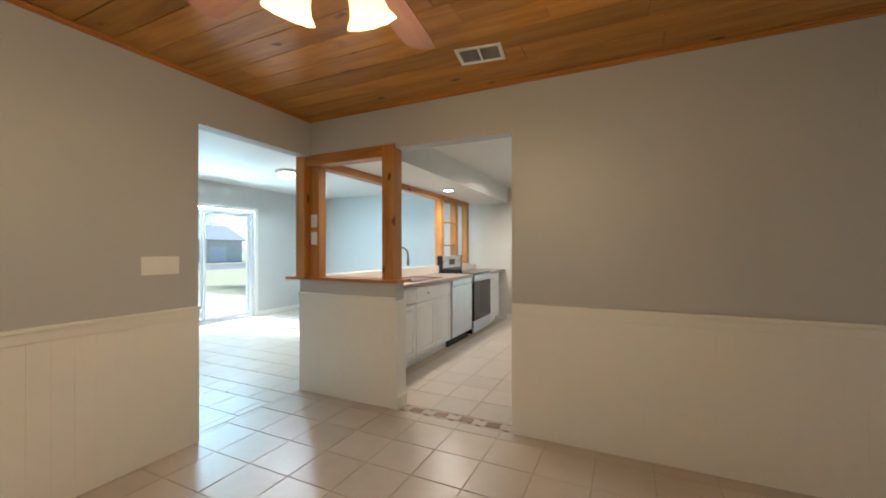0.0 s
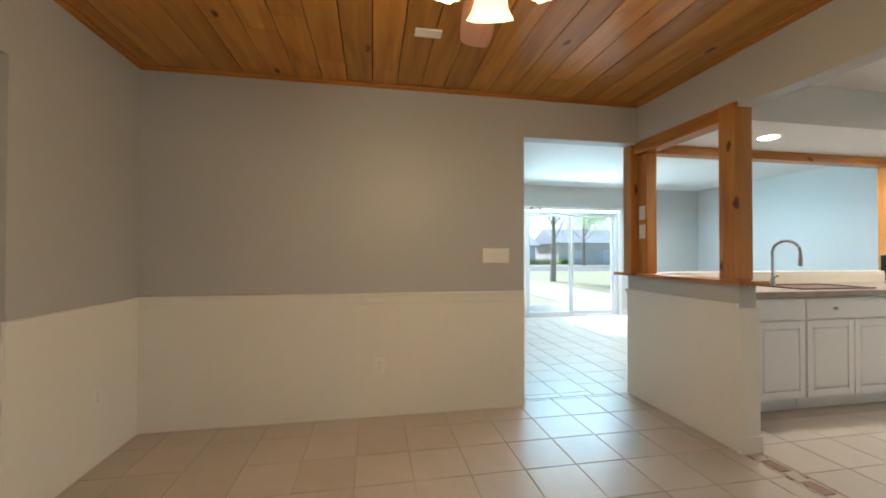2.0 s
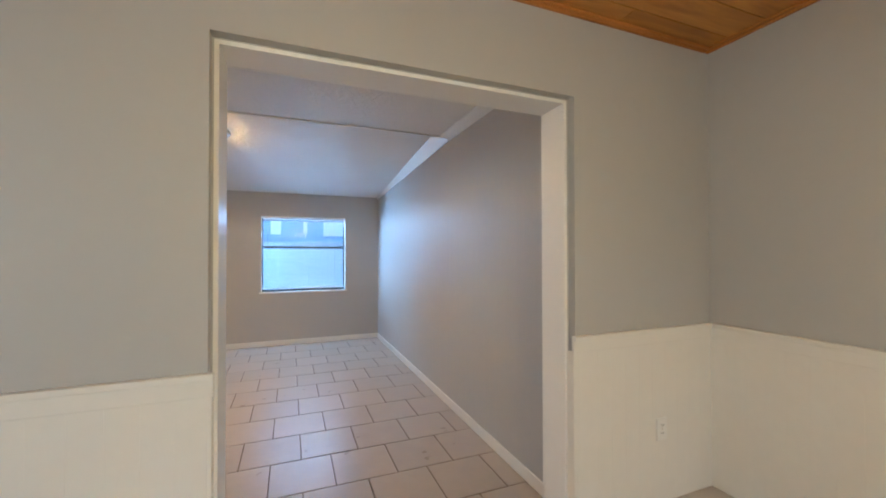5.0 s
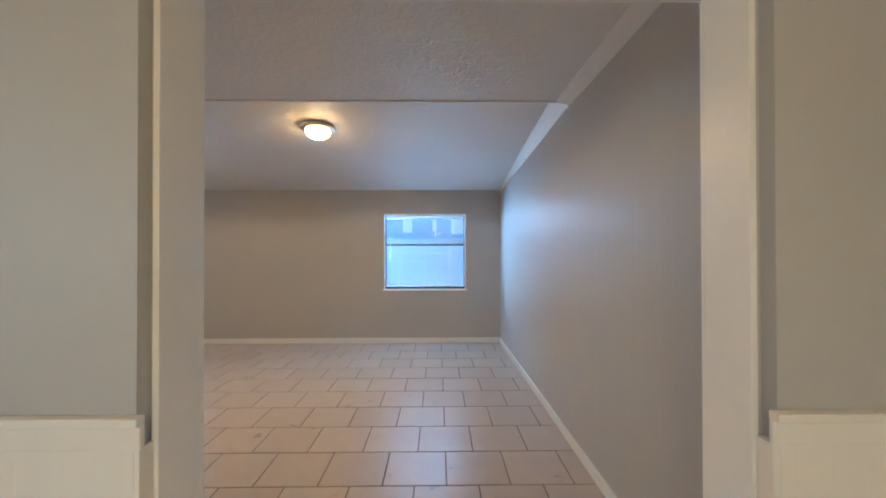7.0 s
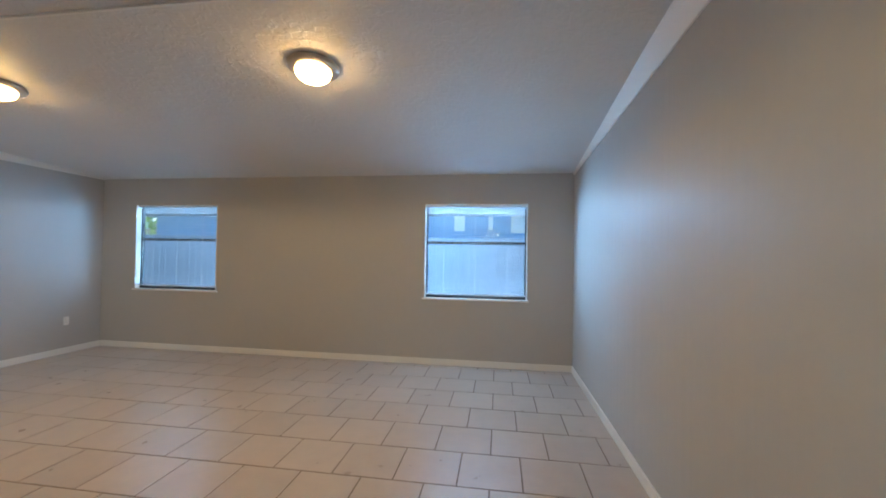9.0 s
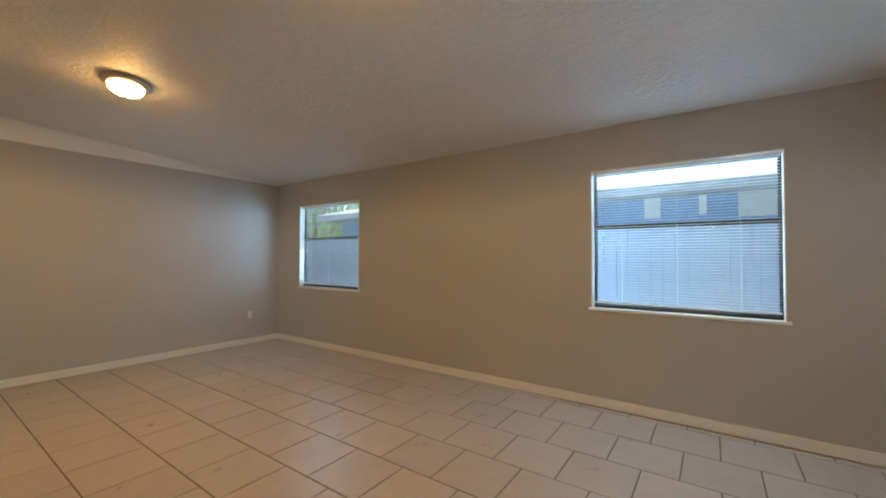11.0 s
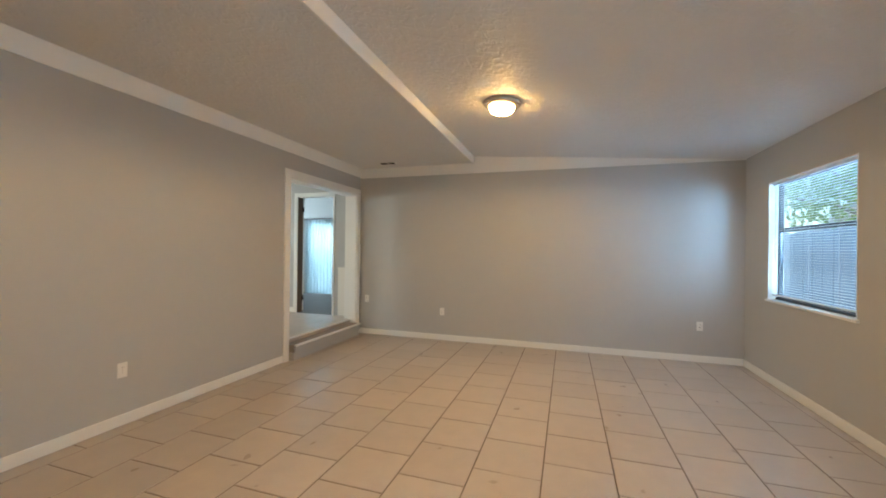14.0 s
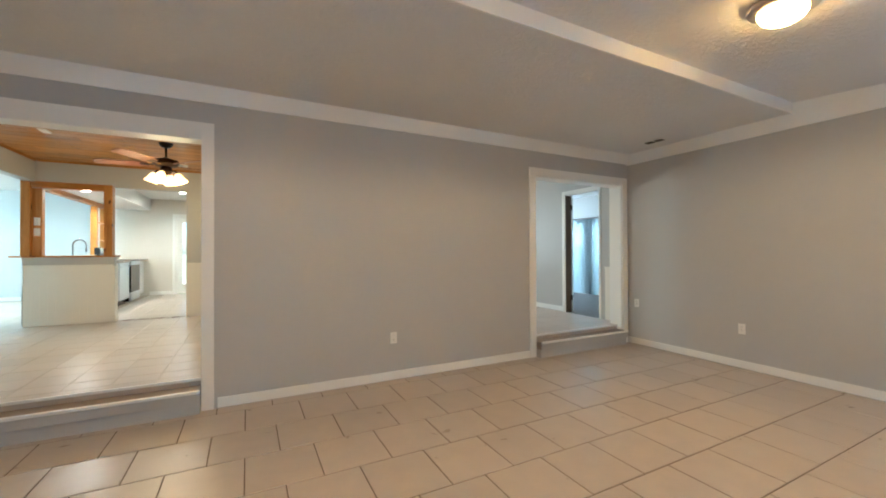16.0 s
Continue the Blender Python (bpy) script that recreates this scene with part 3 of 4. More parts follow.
def wainscot(name, axis, a, b, face, way, top=0.875, past=(0.0, 0.0)):
    """Beadboard panelling: narrow boards with grooves, a chair rail and its small bed moulding. axis 'x': runs along x on a wall at y = face."""
    wood, rail = bmesh.new(), bmesh.new()
    p, k = a, 0
    while p < b - 1e-4:
        q = min(p + 0.0889, b)
        d = 0.009
        u0, u1 = (face, face + way * d) if way > 0 else (face + way * d, face)
        if axis == "x":
            box_into(wood, p + 0.0001, q - 0.0001, u0, u1, 0.002, top - 0.05, bevel=0.0004)
        else:
            box_into(wood, u0, u1, p + 0.0001, q - 0.0001, 0.002, top - 0.05, bevel=0.0004)
        p = q
    for d, z0, z1 in ((0.016, top - 0.055, top), (0.028, top, top + 0.022)):
        u0, u1 = min(face, face + way * d), max(face, face + way * d)
        box_into(rail, *((a - past[0], b + past[1], u0, u1) if axis == "x" else (u0, u1, a, b)), z0, z1, bevel=0.004)
    w = setting(name, wood, CREAM, "cream painted beadboard wainscot", "trim")
    r = part("chair_rail", rail, CREAM, w, "cream painted chair rail")
    return w


wainscot("trim_wainscot_west", "y", YS, 2.53, XW, 1)
wainscot("trim_wainscot_north", "x", -0.46, XE, YN, -1)
wainscot("trim_wainscot_south_west", "x", XW + 0.0092, OPL, YS, 1, past=(0.0, 0.022))
wainscot("trim_wainscot_south_east", "x", OPR, XE, YS, 1, past=(0.02, 0.0))
for x0, x1 in ((OPL, LNL + 0.006), (LNR - 0.006, OPR)):
    setting("trim_wainscot_return", boxes((x0, x1, -0.187, YS + 0.009, 0.002, 0.82), bevel=0.002), CREAM, "cream end strip of the wainscot at the opening", "trim")
wainscot("trim_wainscot_half_wall", "x", -2.42, -1.40, YN, -1, 0.865)
wainscot("trim_wainscot_hall", "y", YS + 0.005, 0.10, HXE, -1, 0.80)
setting("trim_half_wall_end", boxes((-1.402, -1.385, YN - 0.012, 3.655, 0, 0.86), (-1.402, -1.375, YN - 0.02, 3.66, 0, 0.10), bevel=0.003), CREAM, "cream end board of the half wall", "trim")


def moulding(name, bm, material):
    setting(name, bm, material, "orange pine ceiling moulding", "trim")


moulding("trim_pine_west", boxes((XW, XW + 0.016, YS, YN, CEIL_D - 0.024, CEIL_D), (XW, XW + 0.03, YS, YN, CEIL_D - 0.012, CEIL_D), bevel=0.003), PINE_Y)
moulding("trim_pine_north", boxes((XW + 0.03, XE, YN - 0.016, YN, CEIL_D - 0.024, CEIL_D), (XW + 0.03, XE, YN - 0.03, YN, CEIL_D - 0.012, CEIL_D), bevel=0.003), PINE_X)
moulding("trim_pine_south", boxes((XW + 0.03, XE, YS, YS + 0.016, CEIL_D - 0.024, CEIL_D), (XW + 0.03, XE, YS, YS + 0.03, CEIL_D - 0.012, CEIL_D), bevel=0.003), PINE_X)
moulding("trim_pine_east", boxes((XE - 0.02, XE, YS + 0.03, YN - 0.03, CEIL_D - 0.024, CEIL_D), bevel=0.003), PINE_Y)


# ---------------------------------------------------------------- windows of the den
def den_window(name, x0, x1, label):
    w = thing(name, ((x0 + x1) / 2, DYS, WB), label, "window")
    w["kind"] = "structure"
    h, t = (x1 - x0) / 2, WT - WB
    mid = 0.745
    part("window_frame", boxes((-h, -h + 0.03, -0.125, -0.085, 0, t), (h - 0.03, h, -0.125, -0.085, 0, t), (-h + 0.03, h - 0.03, -0.125, -0.085, t - 0.03, t), (-h + 0.03, h - 0.03, -0.125, -0.085, 0, 0.035), bevel=0.003), ALU_DARK, w, "dark bronze aluminium frame")
    part("meeting_rail", boxes((-h + 0.03, h - 0.03, -0.12, -0.08, mid - 0.02, mid + 0.02), bevel=0.003), ALU_DARK, w, "dark aluminium meeting rail")
    part("bottom_track", boxes((-h + 0.03, h - 0.03, -0.084, -0.055, 0.005, 0.028), bevel=0.002), ALU_DARK, w, "dark aluminium track")
    for z0, z1 in ((0.036, mid - 0.021), (mid + 0.021, t - 0.031)):
        g = part("pane", boxes((-h + 0.031, h - 0.031, -0.108, -0.104, z0, z1)), GLASS, w)
        g.visible_shadow = False
    part("window_sill", boxes((-h - 0.025, h + 0.025, -0.075, 0.022, -0.022, 0.002), bevel=0.004), WHITE, w, "white painted sill")
    part("lining", boxes((-h + 0.0005, -h + 0.008, -0.084, 0.003, 0.003, t), (h - 0.008, h - 0.0005, -0.084, 0.003, 0.003, t), (-h + 0.008, h - 0.008, -0.084, 0.003, t - 0.008, t - 0.0005)), WHITE, w)
    b = thing("window_blind", ((x0 + x1) / 2, DYS - 0.04, WB), "white horizontal mini blind with open slats", "blind", "den window blinds")
    part("head_rail", boxes((-h + 0.012, h - 0.012, -0.014, 0.014, t - 0.036, t - 0.009), bevel=0.003), SLAT, b)
    part("bottom_rail", boxes((-h + 0.02, h - 0.02, -0.012, 0.012, 0.045, 0.06), bevel=0.003), SLAT, b)
    bm = boxes((-h + 0.02, h - 0.02, -0.0115, 0.0115, -0.0005, 0.0005))
    bm.transform(pose(0, 0, 0, 2.5))
    me = mesh_of("slat", bm, SLAT)
    z = 0.08
    while z < t - 0.045:
        s = new("slat", me)
        s.parent, s.location = b, (0, 0, z)
        z += 0.0235
    for x in (-h * 0.62, 0.0, h * 0.62):
        part("ladder_cord", pipe([(x, 0.013, 0.05), (x, 0.013, t - 0.03)], 0.0012, 6), SLAT, b)
    part("wand", pipe([(h - 0.10, 0.02, t - 0.04), (h - 0.10, 0.022, 0.35)], 0.003, 8), clear("clear plastic"), b, "clear plastic wand")


den_window("window_1", *W1, "single-hung aluminium window with a white sill")
den_window("window_2", *W2, "single-hung aluminium window with a white sill")


# ---------------------------------------------------------------- lamps
def flush_lamp(at, glass, group, label, tilt=0.0, watts=0.0, colour=AMBER):
    l = new("ceiling_lamp")
    l.matrix_basis = pose(*at, tilt, 0, 0)
    tagged(l, label, "ceiling lamp", group)
    part("base_ring", turned([(0.0, 0), (0.165, 0), (0.172, -0.012), (0.166, -0.028), (0.146, -0.04), (0.12, -0.042), (0.0, -0.042)], 40), NICKEL, l, "brushed nickel ring", True)
    part("glass_dome", turned([(0.0, -0.0425), (0.118, -0.0425), (0.117, -0.058), (0.104, -0.082), (0.076, -0.101), (0.04, -0.112), (0.0, -0.114)], 40), glass, l, "frosted glass dome, lit", True)
    part("finial", turned([(0.0, -0.113), (0.012, -0.115), (0.012, -0.121), (0.005, -0.128), (0.0, -0.128)], 16), NICKEL, l, "", True)
    if watts:
        la = new("dome_lamp", bpy.data.lights.new("dome_lamp", "SPOT"))
        la.data.energy, la.data.color, la.data.spot_size, la.data.spot_blend, la.data.shadow_soft_size = watts, colour, radians(172), 0.25, 0.08
        la.matrix_world = pose(at[0], at[1], at[2] - 0.135)
    return l


SLOPE = math.degrees(math.atan((2.55 - 2.302) / (STEP_Y - DYS)))
slope_z = lambda y: 2.55 + (y - STEP_Y) * (2.55 - 2.302) / (STEP_Y - DYS)  # noqa: E731
for x in (0.60, 3.215):
    flush_lamp((x, -3.03, slope_z(-3.03)), DOME, "den ceiling lamps", "lit flush ceiling lamp with frosted glass and nickel ring", SLOPE, DEN_WATTS)
flush_lamp((-4.36, 5.16, LTOP), DOME_LIV, "", "lit flush ceiling lamp in the living room", 0.0, 55.0, (0.93, 1.0, 0.95))


def downlight(x, y, z):
    d = thing("recessed_light", (x, y, z), "round recessed downlight, lit", "downlight", "kitchen downlights")
    part("trim_ring", turned([(0.062, 0.0), (0.09, 0.0), (0.092, -0.004), (0.085, -0.009), (0.064, -0.006)], 32), PLASTIC, d, "", True)
    part("lens", turned([(0.0, -0.0065), (0.066, -0.0065), (0.064, -0.0095), (0.0, -0.0105)], 32), CAN, d, "glowing lens", True)
    la = new("downlight_lamp", bpy.data.lights.new("downlight_lamp", "SPOT"))
    la.data.energy, la.data.color, la.data.spot_size, la.data.spot_blend, la.data.shadow_soft_size = DOWN_WATTS, (1.0, 0.84, 0.62), radians(172), 0.5, 0.05
    la.matrix_world = pose(x, y, z - 0.02)


for x, y, z in ((-2.02, 4.5, 2.13), (-2.07, 6.0, 2.13), (-0.86, 6.3, CEIL_D)):
    downlight(x, y, z)


def ceiling_fan():
    f = thing("ceiling_fan", (-0.46, 1.70, CEIL_D - 0.06), "bronze five-blade ceiling fan with four lit glass shades", "ceiling fan")
    part("canopy", turned([(0, 0.06), (0.075, 0.06), (0.075, 0.045), (0.05, 0.01), (0.02, 0), (0, 0)], 28), BRONZE, f, "", True)
    part("down_rod", turned([(0, 0.01), (0.013, 0.01), (0.013, -0.125), (0, -0.125)], 14), BRONZE, f, "", True)
    part("motor_housing", turned([(0, -0.115), (0.03, -0.118), (0.06, -0.13), (0.125, -0.15), (0.14, -0.17), (0.14, -0.20), (0.115, -0.225), (0.07, -0.235), (0, -0.235)], 36), BRONZE, f, "", True)
    part("light_kit_hub", turned([(0, -0.235), (0.055, -0.235), (0.065, -0.26), (0.06, -0.30), (0.035, -0.325), (0.012, -0.33), (0.008, -0.345), (0, -0.345)], 28), BRONZE, f, "", True)
    for k in range(5):
        a = 170.0 + 72 * k
        bm = bmesh.new()
        out = []
        for r, w in ((0.19, 0.052), (0.24, 0.062), (0.45, 0.068), (0.64, 0.072), (0.70, 0.066), (0.725, 0.05)):
            out.append((r, w))
        pts = [(r, w) for r, w in out] + [(0.735, 0.0)] + [(r, -w) for r, w in reversed(out)]
        top = [bm.verts.new((x, y, 0.003)) for x, y in pts]
        bot = [bm.verts.new((x, y, -0.003)) for x, y in pts]
        bm.faces.new(top)
        bm.faces.new(list(reversed(bot)))
        for j in range(len(pts)):
            bm.faces.new((bot[j], bot[(j + 1) % len(pts)], top[(j + 1) % len(pts)], top[j]))
        bmesh.ops.recalc_face_normals(bm, faces=bm.faces)
        bl = part("blade", bm, BLADE, f, "rosewood-finish blade")
        bl.matrix_basis = pose(0, 0, -0.205, 0, 0, a) @ pose(0, 0, 0, 11, 0, 0)
        br = part("blade_bracket", boxes((0.10, 0.20, -0.014, 0.014, -0.008, -0.003), (0.19, 0.27, -0.035, 0.035, -0.0075, -0.0035), bevel=0.002), BRONZE, bl)
    for k in range(4):
        a = radians(79 + 90 * k)
        c, s = math.cos(a), math.sin(a)
        part("lamp_arm", pipe([(0.05 * c, 0.05 * s, -0.285), (0.09 * c, 0.09 * s, -0.28), (0.12 * c, 0.12 * s, -0.30)], 0.009, 10), BRONZE, f)
        # bell with a scalloped lip, tilted outwards
        bm = bmesh.new()
        steps, rings = 36, []
        for r, z in ((0.024, 0.0), (0.032, -0.012), (0.047, -0.04), (0.052, -0.07), (0.058, -0.095), (0.074, -0.118)):
            ring = []
            for j in range(steps):
                th = 2 * math.pi * j / steps
                wob = 1 + 0.05 * math.cos(9 * th) * (1 if r > 0.055 else 0)
                ring.append(bm.verts.new((r * wob * math.cos(th), r * wob * math.sin(th), z)))
            rings.append(ring)
        for p, q in zip(rings, rings[1:]):
            for j in range(steps):
                bm.faces.new((p[j], q[j], q[(j + 1) % steps], p[(j + 1) % steps]))
        bm.faces.new(list(reversed(rings[0])))
        bmesh.ops.solidify(bm, geom=list(bm.faces), thickness=0.003)
        bmesh.ops.recalc_face_normals(bm, faces=bm.faces)
        sh = part("glass_shade", bm, SHADE, f, "frosted amber glass bell shade, lit", True)
        sh.matrix_basis = Matrix.Translation((0.12 * c, 0.12 * s, -0.318)) @ Matrix.Rotation(a, 4, "Z") @ Matrix.Rotation(radians(-24), 4, "Y")
        la = new("fan_lamp", bpy.data.lights.new("fan_lamp", "POINT"))
        la.data.energy, la.data.color, la.data.shadow_soft_size = FAN_WATTS, WARM, 0.035
        la.location = (-0.46 + 0.17 * c, 1.70 + 0.17 * s, CEIL_D - 0.515)
    part("pull_chain", pipe([(0.02, -0.02, -0.33), (0.02, -0.02, -0.44)], 0.0015, 6), NICKEL, f)


ceiling_fan()


# ---------------------------------------------------------------- vents, plates
def register(at, w, d, label, rz=0, dark=True):
    v = thing("ceiling_vent", at, label, "vent", rz=rz)
    part("frame", boxes((-w, w, -d, -d + 0.022, -0.008, 0), (-w, w, d - 0.022, d, -0.008, 0), (-w, -w + 0.022, -d + 0.022, d - 0.022, -0.008, 0), (w - 0.022, w, -d + 0.022, d - 0.022, -0.008, 0), (-0.008, 0.008, -d + 0.022, d - 0.022, -0.007, 0), bevel=0.0015), PLASTIC, v)
    # Flat sheet; the duct's inner shadow is put into its colour.
    part("backing", boxes((-w + 0.02, w - 0.02, -d + 0.02, d - 0.02, -0.0015, -0.0005)), HOLLOW_SHADOW, v, "dark sheet painted as shadow in the duct")
    bm = boxes((-w / 2 + 0.014, w / 2 - 0.014, -0.007, 0.007, -0.0006, 0.0006))
    bm.transform(pose(0, 0, 0, 35))
    # On the den vent the slats themselves carry the painted slot shadow.
    me = mesh_of("slat", bm, PLASTIC if not dark else HOLLOW_SHADOW)
    y = -d + 0.032
    while y < d - 0.026:
        for sx in (-w / 2, w / 2):
            s = new("slat", me)
            s.parent, s.location = v, (sx, y, -0.006)
        y += 0.0155


register((-0.525, 3.075, CEIL_D - 0.0005), 0.135, 0.095, "white louvred air vent in the pine ceiling", 8, False)
register((5.02, -1.0, DTOP - 0.0005), 0.13, 0.07, "air vent in the den ceiling, its louvres coloured as dark shaded slots", 90)
d = thing("ceiling_plate", (-1.56, 1.665, CEIL_D), "small white rectangular alarm box on the pine ceiling", "alarm")
part("cover", boxes((-0.035, 0.035, -0.075, 0.075, -0.014, 0), bevel=0.004), PLASTIC, d)
part("grille", boxes((-0.02, 0.02, -0.05, 0.0, -0.0155, -0.0142)), WHITE, d)


def wall_plate(name, at, rz, w, h, kind, group, label):
    """A cover plate on a wall; local -y faces the room."""
    p = thing(name, at, label, "outlet" if kind == "outlet" else "switch", group, rz)
    part("plate", boxes((-w / 2, w / 2, -0.006, 0, -h / 2, h / 2), bevel=0.0025), PLASTIC, p)
    if kind == "outlet":
        for z in (-0.02, 0.02):
            s = part("socket", boxes((-0.017, 0.017, -0.008, -0.0055, z - 0.014, z + 0.014), bevel=0.001), PLASTIC, p)
            # Raised black bars, painted as the shadow in the slots.
            part("slot", boxes((-0.008, -0.006, -0.0085, -0.0078, z - 0.004, z + 0.006), (0.006, 0.008, -0.0085, -0.0078, z - 0.004, z + 0.006)), HOLLOW_SHADOW, s)
        part("screw", boxes((-0.003, 0.003, -0.0075, -0.006, -0.003, 0.003)), NICKEL, p)
    else:
        n = max(1, round((w - 0.03) / 0.046))
        for k in range(n):
            x = (k - (n - 1) / 2) * 0.046
            part("toggle", boxes((x - 0.005, x + 0.005, -0.016, -0.006, -0.004, 0.014), bevel=0.002), PLASTIC, p)


for at, rz in (((DXE, -5.222, 0.21), -90), ((DXE, -1.79, 0.19), -90), ((DXE, -0.49, 0.33), -90)):
    wall_plate("wall_outlet", at, rz, 0.07, 0.115, "outlet", "den outlets", "white duplex wall outlet on the den wall")
wall_plate("wall_outlet", (1.78, DYN, 0.18), 0, 0.07, 0.115, "outlet", "den outlets", "white duplex wall outlet on the den wall")
wall_plate("wall_outlet", (XW + 0.0095, 1.418, 0.37), 90, 0.07, 0.115, "outlet", "wainscot outlets", "white duplex outlet on the cream wainscot")
wall_plate("wall_outlet", (-1.905, YS + 0.0095, 0.38), 180, 0.07, 0.115, "outlet", "wainscot outlets", "white duplex outlet on the cream wainscot")
wall_plate("light_switch", (XW, 2.302, 1.17), 90, 0.21, 0.11, "switch", "", "white four-gang switch plate beside the passage")


# ---------------------------------------------------------------- pine pass-through frame
def pass_through():
    f = thing("pass_through_frame", (-1.92, 3.58, 1.0), "orange knotty pine post-and-beam frame on the half wall", "wooden frame")
    ox, oy, oz = -1.92, 3.58, 1.0

    def stick(name, x0, x1, y0, y1, z0, z1, m, label=""):
        return part(name, boxes((x0 - ox, x1 - ox, y0 - oy, y1 - oy, z0 - oz, z1 - oz), bevel=0.004), m, f, label)

    stick("ledge", -2.56, -1.36, 3.485, 3.70, 1.0, 1.025, PINE_X, "thin pine ledge on the half wall")
    stick("post", -2.445, -2.345, 3.50, 3.60, 1.025, 2.11, PINE_Z)
    stick("post", -2.345, -2.235, 3.565, 3.655, 1.025, 2.01, PINE_Z)
    stick("post", -1.525, -1.42, 3.515, 3.65, 1.025, 2.11, PINE_Z)
    stick("beam", -2.345, -1.525, 3.52, 3.64, 2.015, 2.11, PINE_X)
    stick("beam", -2.47, -2.37, 3.66, 7.56, 2.05, 2.16, PINE_Y)
    stick("ledge", -2.50, -2.34, 3.70, 7.56, 1.0, 1.025, SPLASH, "cream ledge behind the counter")
    for y in (6.36, 6.93, 7.44):
        stick("post", -2.47, -2.37, y, y + 0.11, 1.025, 2.05, PINE_Z)
    for z in (1.33, 1.70):
        stick("shelf", -2.465, -2.375, 6.471, 6.929, z, z + 0.02, PINE_Y)


pass_through()
wall_plate("wall_outlet", (-2.288, 3.565, 1.525), 0, 0.07, 0.115, "outlet", "post plates", "white duplex outlet on the pine post")
wall_plate("light_switch", (-2.288, 3.565, 1.37), 0, 0.07, 0.115, "switch", "post plates", "white switch plate on the pine post")


# ---------------------------------------------------------------- kitchen
def raised_door(name, parent, y0, y1, z0, z1, x):
    """A raised-panel door facing +x, with a handle-less stile frame."""
    s = 0.055
    d = part(name, boxes((x, x + 0.019, y0, y0 + s, z0, z1), (x, x + 0.019, y1 - s, y1, z0, z1), (x, x + 0.019, y0 + s, y1 - s, z0, z0 + s), (x, x + 0.019, y0 + s, y1 - s, z1 - s, z1), bevel=0.003), CAB, parent)
    bm = boxes((x - 0.02, x + 0.020, y0 + s + 0.0006, y1 - s - 0.0006, z0 + s + 0.0006, z1 - s - 0.0006), bevel=0.019)
    part("panel", bm, CAB, d)
    return d


def base_cabinet(y0, y1, doors, label):
    c = thing("base_cabinet", (-1.80, y0, 0), label, "cabinet", "kitchen base cabinets")
    w = y1 - y0
    part("body", boxes((-0.56, -0.02, 0.001, w - 0.001, 0.10, 0.87), bevel=0.002), CAB, c)
    part("toe_kick", boxes((-0.5, -0.075, 0.003, w - 0.003, 0.0, 0.10)), CAB, c)
    part("drawer_front", boxes((-0.019, 0.0, 0.006, w - 0.006, 0.70, 0.855), bevel=0.004), CAB, c)
    part("knob", turned([(0, 0), (0.006, 0), (0.006, 0.012), (0.014, 0.018), (0.012, 0.026), (0, 0.028)], 14, pose(0.0, w * 0.28, 0.775, 0, 90, 0)), NICKEL, c, "", True)
    n = (w - 0.012) / doors
    for k in range(doors):
        raised_door("door", c, 0.006 + k * n + 0.003, 0.006 + (k + 1) * n - 0.003, 0.115, 0.685, -0.019)


base_cabinet(3.66, 4.56, 2, "white raised-panel base cabinet")
base_cabinet(4.56, 5.47, 2, "white raised-panel sink cabinet")
base_cabinet(7.0, 7.56, 1, "narrow white raised-panel base cabinet")

ct = thing("countertop", (-2.08, 3.66, 0.87), "brown speckled laminate countertop on white cabinets", "countertop")
part("slab", boxes((-0.28, 0.31, 0.0, 2.555, 0.0, 0.04), bevel=0.006), COUNTER, ct)
part("slab", boxes((-0.28, 0.31, 3.335, 4.17, 0.0, 0.04), bevel=0.006), COUNTER, ct)
part("backsplash", boxes((-0.279, -0.255, 0.0, 4.17, 0.042, 0.13), bevel=0.003), SPLASH, ct, "cream backsplash strip")

sk = thing("sink", (-2.08, 4.98, 0.91), "brown drop-in kitchen sink", "sink")
SINKM = plain("brown composite", (0.14, 0.075, 0.045), 0.35, vary=0.1)
part("rim", boxes((-0.20, 0.22, -0.36, -0.325, 0.001, 0.012), (-0.20, 0.22, 0.325, 0.36, 0.001, 0.012), (-0.20, -0.165, -0.325, 0.325, 0.001, 0.012), (0.185, 0.22, -0.325, 0.325, 0.001, 0.012), bevel=0.004), SINKM, sk)
part("basin", boxes((-0.164, 0.184, -0.324, 0.324, 0.001, 0.003)), SINKM, sk)

fc = thing("faucet", (-2.29, 4.86, 0.91), "chrome gooseneck kitchen faucet", "faucet")
part("base", turned([(0, 0), (0.028, 0), (0.028, 0.01), (0.018, 0.02), (0.016, 0.06), (0, 0.06)], 20), CHROME, fc, "", True)
arc = [(0, 0, 0.05), (0, 0, 0.24)] + [(0.03 * (1 - math.cos(a)) * 2.6, 0.03 * (1 - math.cos(a)) * 1.6, 0.29 + 0.10 * math.sin(a)) for a in [math.pi * k / 10 for k in range(0, 11)]] + [(0.156, 0.096, 0.22)]
part("spout", pipe(arc, 0.011, 12), CHROME, fc, "", True)
part("spray_head", pipe([(0.156, 0.096, 0.25), (0.156, 0.096, 0.17)], 0.016, 12), CHROME, fc, "", True)
part("lever", pipe([(0.0, 0.015, 0.06), (0.0, 0.06, 0.085)], 0.007, 8), CHROME, fc)

dw = thing("dishwasher", (-1.80, 5.485, 0), "stainless steel dishwasher under the counter", "dishwasher")
part("body", boxes((-0.56, -0.03, 0.0, 0.715, 0.10, 0.868)), BLACK, dw)
part("door", boxes((-0.03, 0.012, 0.012, 0.712, 0.115, 0.80), bevel=0.006), STEEL, dw, "stainless steel door")
part("control_strip", boxes((-0.03, 0.014, 0.012, 0.712, 0.803, 0.862), bevel=0.004), STEEL, dw)
